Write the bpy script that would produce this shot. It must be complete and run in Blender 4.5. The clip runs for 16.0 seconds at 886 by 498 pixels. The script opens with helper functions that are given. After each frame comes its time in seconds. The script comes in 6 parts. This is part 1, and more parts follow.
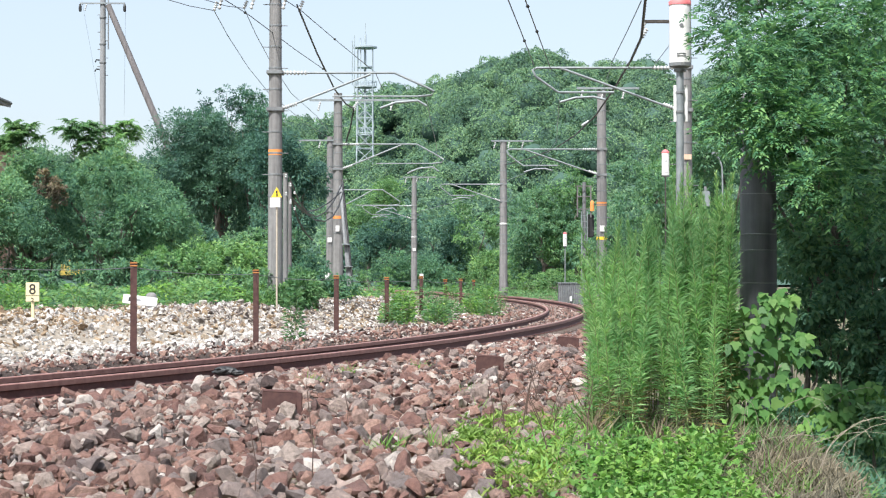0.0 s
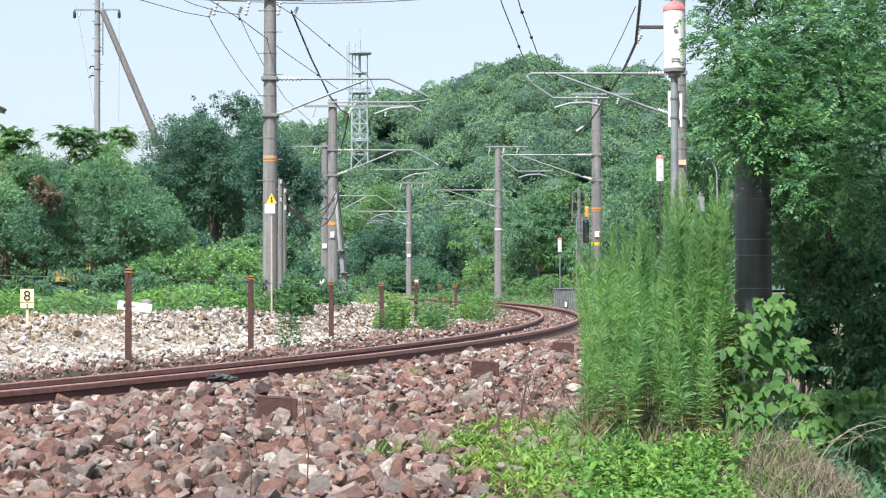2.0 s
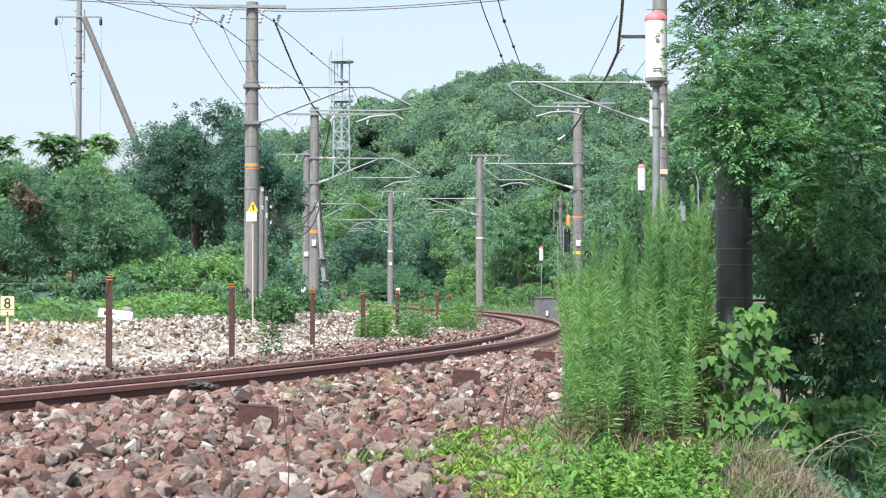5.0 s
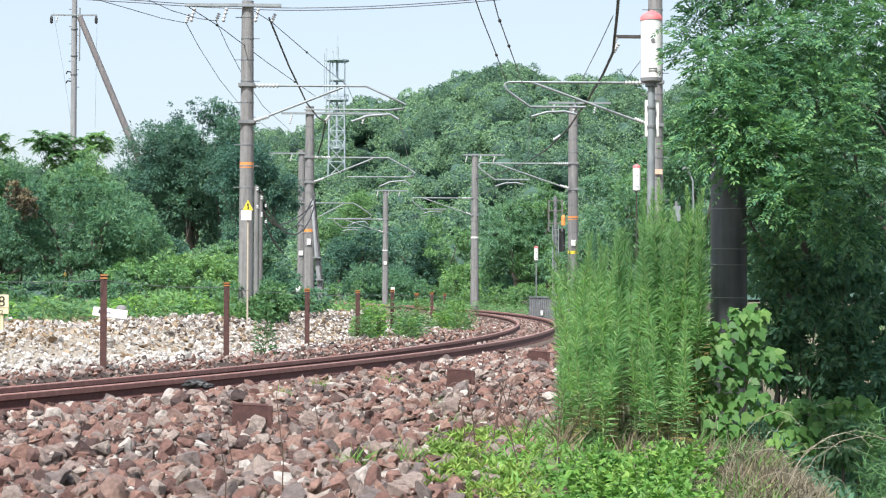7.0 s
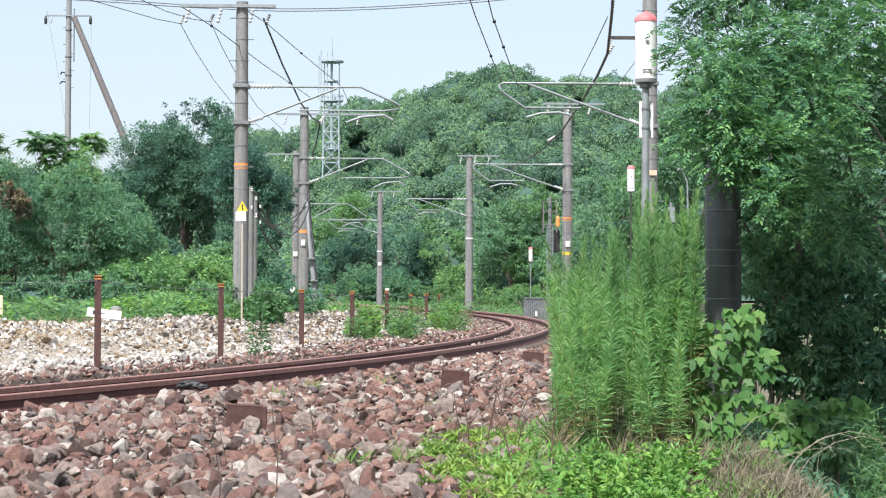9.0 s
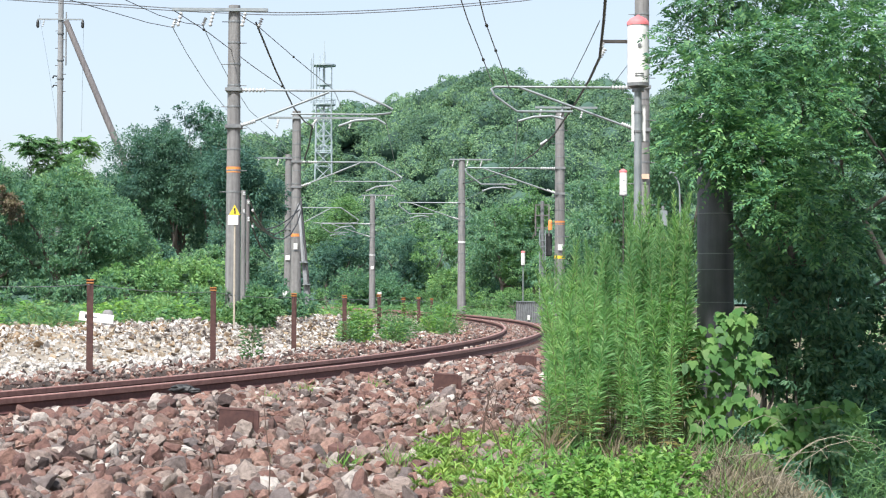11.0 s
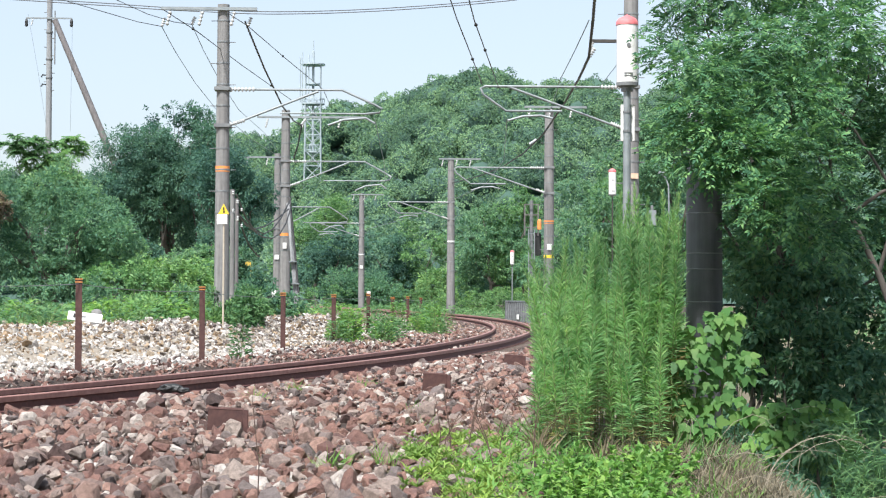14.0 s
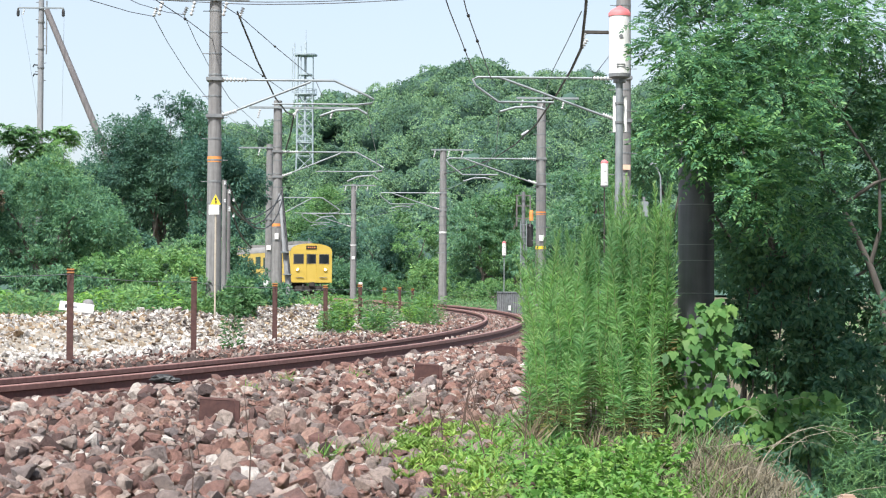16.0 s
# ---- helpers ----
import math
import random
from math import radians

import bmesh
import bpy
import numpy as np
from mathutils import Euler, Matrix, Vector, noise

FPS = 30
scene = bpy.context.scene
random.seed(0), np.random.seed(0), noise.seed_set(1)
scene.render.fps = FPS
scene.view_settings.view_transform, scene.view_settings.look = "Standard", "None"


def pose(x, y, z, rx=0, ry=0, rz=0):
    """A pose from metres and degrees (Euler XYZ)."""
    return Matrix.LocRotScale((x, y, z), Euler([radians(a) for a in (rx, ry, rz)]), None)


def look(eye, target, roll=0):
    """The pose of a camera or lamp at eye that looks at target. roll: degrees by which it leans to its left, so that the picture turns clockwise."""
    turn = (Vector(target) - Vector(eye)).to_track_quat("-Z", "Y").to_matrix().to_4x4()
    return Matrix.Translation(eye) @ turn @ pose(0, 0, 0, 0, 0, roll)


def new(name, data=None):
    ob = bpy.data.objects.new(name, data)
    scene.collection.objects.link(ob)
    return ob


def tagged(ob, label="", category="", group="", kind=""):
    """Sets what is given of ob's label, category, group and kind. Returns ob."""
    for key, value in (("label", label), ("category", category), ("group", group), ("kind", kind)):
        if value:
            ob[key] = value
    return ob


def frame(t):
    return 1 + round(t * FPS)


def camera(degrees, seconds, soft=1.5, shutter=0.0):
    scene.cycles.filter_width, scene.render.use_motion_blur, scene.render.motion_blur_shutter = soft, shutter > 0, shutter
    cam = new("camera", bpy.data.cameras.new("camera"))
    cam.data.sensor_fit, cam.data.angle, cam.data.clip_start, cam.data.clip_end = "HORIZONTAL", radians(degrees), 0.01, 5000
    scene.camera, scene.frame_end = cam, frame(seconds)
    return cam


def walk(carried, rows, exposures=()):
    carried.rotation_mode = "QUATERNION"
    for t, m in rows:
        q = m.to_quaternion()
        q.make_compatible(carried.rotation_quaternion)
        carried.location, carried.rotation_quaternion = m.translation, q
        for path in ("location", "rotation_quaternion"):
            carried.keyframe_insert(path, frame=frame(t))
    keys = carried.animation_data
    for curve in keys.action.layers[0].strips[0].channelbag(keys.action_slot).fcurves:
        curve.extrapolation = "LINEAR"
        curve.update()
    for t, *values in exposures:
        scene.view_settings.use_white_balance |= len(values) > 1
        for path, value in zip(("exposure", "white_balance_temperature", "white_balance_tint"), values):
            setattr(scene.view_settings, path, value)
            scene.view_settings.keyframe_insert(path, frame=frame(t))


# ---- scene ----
EYE = 1.3
cam = camera(28.38, 16.0, soft=1.15)
walk(cam, [
    (0, pose(0, 0, EYE, 90.930, 0, 0.000) @ pose(0, 0, 0, 0, 0, -0.000)),
    (0.5, pose(0, 0, EYE, 90.983, 0, -0.035) @ pose(0, 0, 0, 0, 0, -0.035)),
    (1, pose(0, 0, EYE, 91.048, 0, -0.106) @ pose(0, 0, 0, 0, 0, -0.050)),
    (1.5, pose(0, 0, EYE, 91.099, 0, -0.133) @ pose(0, 0, 0, 0, 0, -0.056)),
    (2, pose(0, 0, EYE, 91.121, 0, -0.168) @ pose(0, 0, 0, 0, 0, -0.097)),
    (2.5, pose(0, 0, EYE, 91.169, 0, -0.249) @ pose(0, 0, 0, 0, 0, -0.054)),
    (3, pose(0, 0, EYE, 91.234, 0, -0.334) @ pose(0, 0, 0, 0, 0, -0.054)),
    (3.5, pose(0, 0, EYE, 91.346, 0, -0.441) @ pose(0, 0, 0, 0, 0, -0.049)),
    (4, pose(0, 0, EYE, 91.427, 0, -0.584) @ pose(0, 0, 0, 0, 0, -0.038)),
    (6.5, pose(0, 0, EYE, 91.343, 0, -0.919) @ pose(0, 0, 0, 0, 0, 0.173)),
    (7, pose(0, 0, EYE, 91.379, 0, -0.939) @ pose(0, 0, 0, 0, 0, 0.214)),
    (7.5, pose(0, 0, EYE, 91.383, 0, -0.993) @ pose(0, 0, 0, 0, 0, 0.241)),
    (8, pose(0, 0, EYE, 91.398, 0, -1.009) @ pose(0, 0, 0, 0, 0, 0.253)),
    (8.5, pose(0, 0, EYE, 91.383, 0, -1.061) @ pose(0, 0, 0, 0, 0, 0.250)),
    (9, pose(0, 0, EYE, 91.411, 0, -1.119) @ pose(0, 0, 0, 0, 0, 0.235)),
    (11.5, pose(0, 0, EYE, 91.539, 0, -1.414) @ pose(0, 0, 0, 0, 0, 0.224)),
    (12, pose(0, 0, EYE, 91.522, 0, -1.454) @ pose(0, 0, 0, 0, 0, 0.253)),
    (12.5, pose(0, 0, EYE, 91.473, 0, -1.537) @ pose(0, 0, 0, 0, 0, 0.230)),
    (13, pose(0, 0, EYE, 91.460, 0, -1.589) @ pose(0, 0, 0, 0, 0, 0.238)),
    (13.5, pose(0, 0, EYE, 91.493, 0, -1.621) @ pose(0, 0, 0, 0, 0, 0.246)),
    (14, pose(0, 0, EYE, 91.514, 0, -1.721) @ pose(0, 0, 0, 0, 0, 0.227)),
    (14.5, pose(0, 0, EYE, 91.527, 0, -1.815) @ pose(0, 0, 0, 0, 0, 0.260)),
    (15, pose(0, 0, EYE, 91.438, 0, -1.866) @ pose(0, 0, 0, 0, 0, 0.277)),
    (15.5, pose(0, 0, EYE, 91.329, 0, -1.924) @ pose(0, 0, 0, 0, 0, 0.319)),
    (16, pose(0, 0, EYE, 91.218, 0, -1.985) @ pose(0, 0, 0, 0, 0, 0.329))
])

# ---- light ----
world = bpy.data.worlds.new("hazy_summer_sky")
scene.world = world
world.use_nodes = True
wn = world.node_tree
for n in list(wn.nodes):
    wn.nodes.remove(n)
sky = wn.nodes.new("ShaderNodeTexSky")
sky.sky_type, sky.sun_disc = "NISHITA", False
SUN_EL, SUN_AZ = radians(56), radians(-155)      # azimuth from +y, clockwise
sky.sun_elevation, sky.sun_rotation = SUN_EL, SUN_AZ
sky.air_density, sky.dust_density, sky.ozone_density = 1.0, 2.5, 1.2
bg = wn.nodes.new("ShaderNodeBackground")
bg.inputs["Strength"].default_value = 0.15
wo = wn.nodes.new("ShaderNodeOutputWorld")
# thin even cloud veil over the blue
veil = wn.nodes.new("ShaderNodeTexNoise")
veil.inputs["Scale"].default_value, veil.inputs["Detail"].default_value = 2.2, 5.0
veil_ramp = wn.nodes.new("ShaderNodeValToRGB")
veil_ramp.color_ramp.elements[0].position, veil_ramp.color_ramp.elements[0].color = 0.3, (0.52, 0.52, 0.52, 1)
veil_ramp.color_ramp.elements[1].position, veil_ramp.color_ramp.elements[1].color = 0.75, (0.74, 0.74, 0.74, 1)
veil_mix = wn.nodes.new("ShaderNodeMix")
veil_mix.data_type = "RGBA"
veil_mix.inputs[7].default_value = (2.98, 3.28, 3.66, 1)
wn.links.new(veil.outputs["Fac"], veil_ramp.inputs["Fac"])
wn.links.new(veil_ramp.outputs["Color"], veil_mix.inputs[0])
wn.links.new(sky.outputs["Color"], veil_mix.inputs[6])
wn.links.new(veil_mix.outputs[2], bg.inputs["Color"])
wn.links.new(bg.outputs["Background"], wo.inputs["Surface"])

sun_data = bpy.data.lights.new("sun", "SUN")
sun_data.energy, sun_data.angle, sun_data.color = 4.4, radians(4), (1.0, 0.995, 0.985)
sun = new("sun", sun_data)
sun_dir = Vector((math.sin(SUN_AZ) * math.cos(SUN_EL), math.cos(SUN_AZ) * math.cos(SUN_EL), math.sin(SUN_EL)))
sun.matrix_world = look(sun_dir * 200, (0, 0, 0))
scene.view_settings.exposure = 0.78


# ---- materials ----
def material(name, build):
    mat = bpy.data.materials.new(name)
    mat.use_nodes = True
    nt = mat.node_tree
    build(nt, nt.nodes["Principled BSDF"], nt.nodes["Material Output"])
    return mat


def node(nt, kind, **values):
    n = nt.nodes.new(kind)
    for k, v in values.items():
        n.inputs[k.replace("_", " ")].default_value = v
    return n


def ramp(nt, stops, source):
    r = nt.nodes.new("ShaderNodeValToRGB")
    while len(r.color_ramp.elements) < len(stops):
        r.color_ramp.elements.new(0.5)
    for e, (p, c) in zip(r.color_ramp.elements, stops):
        e.position, e.color = p, (*c, 1)
    nt.links.new(source, r.inputs["Fac"])
    return r.outputs["Color"]


def mixed(nt, fac, a, b, blend="MIX"):
    m = nt.nodes.new("ShaderNodeMix")
    m.data_type, m.blend_type = "RGBA", blend
    for value, socket in ((fac, m.inputs[0]), (a, m.inputs[6]), (b, m.inputs[7])):
        if isinstance(value, bpy.types.NodeSocket):
            nt.links.new(value, socket)
        else:
            socket.default_value = value if isinstance(value, float) else (*value, 1)
    return m.outputs[2]


def grain(nt, scale, detail=5.0, rough=0.6):
    co = nt.nodes.new("ShaderNodeTexCoord")
    n = node(nt, "ShaderNodeTexNoise", Scale=scale, Detail=detail, Roughness=rough)
    nt.links.new(co.outputs["Object"], n.inputs["Vector"])
    return n.outputs["Fac"]


def bumped(nt, bsdf, height, strength, distance):
    b = node(nt, "ShaderNodeBump", Strength=strength, Distance=distance)
    nt.links.new(height, b.inputs["Height"])
    nt.links.new(b.outputs["Normal"], bsdf.inputs["Normal"])


def leaf_material(name, low, mid, high, gloss=0.45, glow=0.35, patch=0.6):
    """Leaf surface: colour varies leaf by leaf and in patches; some light passes through."""
    def build(nt, bsdf, out):
        geo = nt.nodes.new("ShaderNodeNewGeometry")
        c = ramp(nt, [(0.0, low), (0.5, mid), (1.0, high)], geo.outputs["Random Per Island"])
        p = ramp(nt, [(0.34, (0.52, 0.58, 0.58)), (0.66, (1.34, 1.26, 1.02))], grain(nt, patch, 3))
        c = mixed(nt, 0.85, c, p, "MULTIPLY")
        each = nt.nodes.new("ShaderNodeObjectInfo").outputs["Random"]
        c = mixed(nt, 1.0, c, ramp(nt, [(0.0, (0.84, 0.88, 0.92)), (0.5, (1.0, 1.0, 1.0)), (1.0, (1.16, 1.08, 0.98))], each), "MULTIPLY")
        nt.links.new(c, bsdf.inputs["Base Color"])
        bsdf.inputs["Roughness"].default_value = gloss
        bsdf.inputs["Specular IOR Level"].default_value = 0.22
        tr = nt.nodes.new("ShaderNodeBsdfTranslucent")
        nt.links.new(mixed(nt, 0.6, c, (0.95, 1.0, 0.55), "MULTIPLY"), tr.inputs["Color"])
        mx = node(nt, "ShaderNodeMixShader", Fac=glow)
        nt.links.new(bsdf.outputs[0], mx.inputs[1])
        nt.links.new(tr.outputs[0], mx.inputs[2])
        nt.links.new(mx.outputs[0], out.inputs["Surface"])
    return material(name, build)


def stone_material(name, stops, per_object=False):
    """Broken stone: one colour a piece, mottled, with paler mineral patches. Single pieces are unit meshes, so their grain is coarser."""
    k = 0.11 if per_object else 1.0

    def build(nt, bsdf, out):
        if per_object:
            rnd = nt.nodes.new("ShaderNodeObjectInfo").outputs["Random"]
        else:
            rnd = nt.nodes.new("ShaderNodeNewGeometry").outputs["Random Per Island"]
        c = ramp(nt, stops, rnd)
        g = grain(nt, 26.0 * k, 8, 0.72)
        c = mixed(nt, 0.75, c, ramp(nt, [(0.3, (0.40, 0.36, 0.34)), (0.5, (0.95, 0.92, 0.9)), (0.7, (1.5, 1.44, 1.38))], g), "MULTIPLY")
        patch = ramp(nt, [(0.57, (0, 0, 0)), (0.68, (0.6, 0.6, 0.6))], grain(nt, 11.0 * k, 6, 0.65))
        c = mixed(nt, patch, c, mixed(nt, 1.0, c, (1.5, 1.44, 1.39), "MULTIPLY"))
        nt.links.new(c, bsdf.inputs["Base Color"])
        bsdf.inputs["Roughness"].default_value = 0.82
        bumped(nt, bsdf, grain(nt, 38.0 * k, 8, 0.75), 1.0, 0.03)
    return material(name, build)


def plain_material(name, a, b, scale, roughness=0.6, metallic=0.0, bump=0.2, distance=0.004, spots=None):
    def build(nt, bsdf, out):
        g = grain(nt, scale, 6)
        c = ramp(nt, [(0.3, a), (0.7, b)], g)
        if spots:
            c = mixed(nt, ramp(nt, [(0.55, (0, 0, 0)), (0.66, (1, 1, 1))], grain(nt, scale * 0.23, 7, 0.7)), c, spots)
        nt.links.new(c, bsdf.inputs["Base Color"])
        bsdf.inputs["Roughness"].default_value = roughness
        bsdf.inputs["Metallic"].default_value = metallic
        if bump:
            bumped(nt, bsdf, grain(nt, scale * 5, 4), bump, distance)
    return material(name, build)


def streak_material(name, a, b, roughness=0.8):
    """Cast concrete with rain streaks down its length."""
    def build(nt, bsdf, out):
        co = nt.nodes.new("ShaderNodeTexCoord")
        mp = nt.nodes.new("ShaderNodeMapping")
        mp.inputs["Scale"].default_value = (6, 6, 0.35)
        nt.links.new(co.outputs["Object"], mp.inputs["Vector"])
        n = node(nt, "ShaderNodeTexNoise", Scale=2.2, Detail=6.0, Roughness=0.65)
        nt.links.new(mp.outputs["Vector"], n.inputs["Vector"])
        c = ramp(nt, [(0.3, a), (0.72, b)], n.outputs["Fac"])
        c = mixed(nt, 0.4, c, ramp(nt, [(0.3, (0.7, 0.7, 0.7)), (0.7, (1.2, 1.2, 1.2))], grain(nt, 9.0, 6)), "MULTIPLY")
        nt.links.new(c, bsdf.inputs["Base Color"])
        bsdf.inputs["Roughness"].default_value = roughness
        bumped(nt, bsdf, grain(nt, 40.0, 4), 0.25, 0.004)
    return material(name, build)


def glass_material(name, tint):
    def build(nt, bsdf, out):
        bsdf.inputs["Base Color"].default_value = (*tint, 1)
        bsdf.inputs["Roughness"].default_value = 0.04
        bsdf.inputs["Specular IOR Level"].default_value = 0.7
    return material(name, build)


def lamp_material(name, colour, strength):
    def build(nt, bsdf, out):
        bsdf.inputs["Base Color"].default_value = (*colour, 1)
        bsdf.inputs["Emission Color"].default_value = (*colour, 1)
        bsdf.inputs["Emission Strength"].default_value = strength
    return material(name, build)


M_SOIL = plain_material("soil_and_litter", (0.10, 0.085, 0.055), (0.17, 0.15, 0.09), 3.0, 0.95, bump=0.6, distance=0.02, spots=(0.07, 0.11, 0.04))
# brown dust, darkened so its colour gives shade in the stone crevices
M_BED = plain_material("ballast_dust_and_shade", (0.032, 0.022, 0.018), (0.085, 0.057, 0.045), 18.0, 0.95, bump=0.9, distance=0.03)
M_TANBED = plain_material("stony_dirt", (0.22, 0.18, 0.135), (0.40, 0.35, 0.285), 7.0, 0.95, bump=0.9, distance=0.03)
M_BALLAST = stone_material("rusty_ballast", [(0.0, (0.050, 0.036, 0.034)), (0.16, (0.165, 0.088, 0.073)), (0.36, (0.255, 0.142, 0.113)), (0.50, (0.31, 0.194, 0.152)), (0.64, (0.165, 0.138, 0.132)), (0.80, (0.31, 0.240, 0.208)), (0.92, (0.38, 0.325, 0.285)), (1.0, (0.56, 0.52, 0.48))])
M_BALLAST_ONE = stone_material("rusty_ballast_piece", [(0.0, (0.050, 0.036, 0.034)), (0.16, (0.165, 0.088, 0.073)), (0.36, (0.255, 0.142, 0.113)), (0.50, (0.31, 0.194, 0.152)), (0.64, (0.165, 0.138, 0.132)), (0.80, (0.31, 0.240, 0.208)), (0.92, (0.38, 0.325, 0.285)), (1.0, (0.56, 0.52, 0.48))], True)
M_GREYSTONE = stone_material("grey_ballast", [(0.0, (0.09, 0.075, 0.068)), (0.4, (0.17, 0.14, 0.125)), (0.8, (0.25, 0.215, 0.19)), (1.0, (0.42, 0.40, 0.37))])
M_WHITESTONE = stone_material("white_crushed_stone", [(0.0, (0.28, 0.26, 0.24)), (0.25, (0.47, 0.45, 0.42)), (0.8, (0.62, 0.60, 0.575)), (1.0, (0.74, 0.72, 0.69))])
M_TANSTONE = stone_material("tan_crushed_stone", [(0.0, (0.15, 0.105, 0.065)), (0.4, (0.28, 0.20, 0.125)), (0.8, (0.38, 0.29, 0.19)), (1.0, (0.47, 0.40, 0.31))])
# rust, with the shade below the rail head darkened into it
M_RAIL = plain_material("shaded_rusty_rail", (0.075, 0.029, 0.027), (0.145, 0.058, 0.050), 14.0, 0.7, 0.05, 0.4, 0.004)
M_RAILTOP = plain_material("worn_rail_head", (0.25, 0.118, 0.100), (0.40, 0.215, 0.18), 10.0, 0.5, 0.2, 0.15)
M_RUST = plain_material("rusty_steel", (0.060, 0.029, 0.027), (0.115, 0.055, 0.046), 16.0, 0.8, 0.1, 0.5, 0.004)
M_SLEEPER = plain_material("weathered_sleeper", (0.08, 0.06, 0.05), (0.17, 0.13, 0.11), 8.0, 0.9, bump=0.6, distance=0.01)
M_CONCRETE = streak_material("weathered_concrete", (0.145, 0.140, 0.136), (0.27, 0.262, 0.255))
M_CONCRETE_PALE = streak_material("pale_concrete", (0.19, 0.195, 0.20), (0.30, 0.305, 0.31))
M_WOODPOLE = streak_material("brown_timber_pole", (0.11, 0.100, 0.100), (0.20, 0.184, 0.182))
M_STEEL = plain_material("galvanised_steel", (0.20, 0.225, 0.235), (0.30, 0.325, 0.33), 6.0, 0.5, 0.2, 0.1)
M_STEELDARK = plain_material("dull_steel", (0.15, 0.155, 0.16), (0.25, 0.26, 0.26), 6.0, 0.55, 0.3, 0.1)
M_TOWER = plain_material("tower_steel", (0.30, 0.36, 0.39), (0.42, 0.48, 0.50), 2.0, 0.6, 0.1, 0)
M_WIRE = plain_material("wire", (0.10, 0.105, 0.115), (0.16, 0.165, 0.175), 5.0, 0.6, 0.2, 0)
M_WIREPALE = plain_material("pale_wire", (0.20, 0.24, 0.27), (0.27, 0.31, 0.34), 5.0, 0.6, 0.2, 0)
M_PORCELAIN = plain_material("white_porcelain", (0.42, 0.43, 0.43), (0.58, 0.58, 0.57), 8.0, 0.25, 0, 0)
M_WHITE = plain_material("weathered_white_paint", (0.66, 0.65, 0.62), (0.80, 0.79, 0.77), 5.0, 0.55, 0, 0.1, spots=(0.52, 0.49, 0.44))
M_RED = plain_material("faded_red_paint", (0.56, 0.12, 0.13), (0.68, 0.22, 0.22), 9.0, 0.6, 0, 0.1)
M_ORANGE = plain_material("orange_paint", (0.66, 0.22, 0.05), (0.78, 0.32, 0.10), 9.0, 0.6, 0, 0.1)
M_PEACH = plain_material("faded_peach_plate", (0.58, 0.38, 0.26), (0.68, 0.48, 0.35), 9.0, 0.6, 0, 0.05)
M_CAP = plain_material("dull_orange_band", (0.36, 0.15, 0.045), (0.50, 0.23, 0.08), 9.0, 0.7, 0, 0.1)
M_YELLOW = plain_material("yellow_sign", (0.78, 0.52, 0.03), (0.85, 0.60, 0.06), 9.0, 0.5, 0, 0.05)
M_CREAM = plain_material("cream_sign", (0.68, 0.58, 0.33), (0.76, 0.66, 0.42), 6.0, 0.6, 0, 0.05)
M_TANPOLE = plain_material("tan_painted_pole", (0.38, 0.32, 0.25), (0.50, 0.44, 0.35), 6.0, 0.7, 0, 0.1)
M_BLACK = plain_material("black_paint", (0.015, 0.015, 0.015), (0.03, 0.03, 0.03), 8.0, 0.5, 0, 0.1)
M_DARKPOLE = streak_material("dark_sheathing", (0.058, 0.060, 0.066), (0.105, 0.107, 0.115), 0.5)
M_TRAIN = plain_material("yellow_train_paint", (0.54, 0.37, 0.06), (0.63, 0.45, 0.10), 0.8, 0.45, 0, 0.05)
M_TRAINROOF = plain_material("train_roof_grey", (0.17, 0.165, 0.155), (0.26, 0.25, 0.235), 2.0, 0.8, 0, 0.1)
M_UNDER = plain_material("underframe", (0.03, 0.028, 0.026), (0.08, 0.07, 0.06), 5.0, 0.85, 0.1, 0.2)
M_WFRAME = plain_material("brown_window_rubber", (0.12, 0.10, 0.07), (0.18, 0.15, 0.11), 8.0, 0.7, 0, 0)
M_GLASS = glass_material("dark_window_glass", (0.015, 0.02, 0.025))
M_HEADLAMP = lamp_material("lit_headlamp", (1.0, 0.93, 0.75), 14.0)
M_BARK = streak_material("grey_bark", (0.075, 0.066, 0.058), (0.16, 0.142, 0.122), 0.9)
M_STEM = plain_material("green_stem", (0.10, 0.16, 0.05), (0.20, 0.24, 0.09), 7.0, 0.7, 0, 0)
M_DRY = leaf_material("dry_grass", (0.125, 0.105, 0.082), (0.20, 0.172, 0.132), (0.31, 0.27, 0.21), 0.8, 0.2, 1.5)
M_LEAF_SAPLING = leaf_material("sapling_leaves", (0.092, 0.228, 0.074), (0.148, 0.312, 0.095), (0.228, 0.388, 0.128), 0.5, 0.45, 1.2)
# colour stands in for shade under and between the hill's crowns
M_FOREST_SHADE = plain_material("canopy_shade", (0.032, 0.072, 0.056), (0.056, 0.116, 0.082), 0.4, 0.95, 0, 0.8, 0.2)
M_HOUSE = plain_material("brown_render", (0.32, 0.20, 0.15), (0.42, 0.28, 0.21), 1.5, 0.85, bump=0.2)
M_STRAW = plain_material("straw", (0.27, 0.23, 0.17), (0.38, 0.33, 0.25), 9.0, 0.8, 0, 0)
M_REDSTEM = plain_material("reddish_stem", (0.07, 0.042, 0.034), (0.13, 0.08, 0.06), 9.0, 0.8, 0, 0)
# dark green painted as the shade inside tree and bush crowns
M_CROWN_SHADE = plain_material("crown_shade", (0.035, 0.080, 0.045), (0.065, 0.125, 0.065), 1.2, 0.95, 0, 0.8, 0.2)
# haze put into the colour: extra blue in hill, dark and mid leaves
M_LEAF_HILL = leaf_material("hazed_forest_leaves", (0.088, 0.186, 0.152), (0.124, 0.244, 0.182), (0.200, 0.335, 0.214), 0.85, 0.3, 0.16)
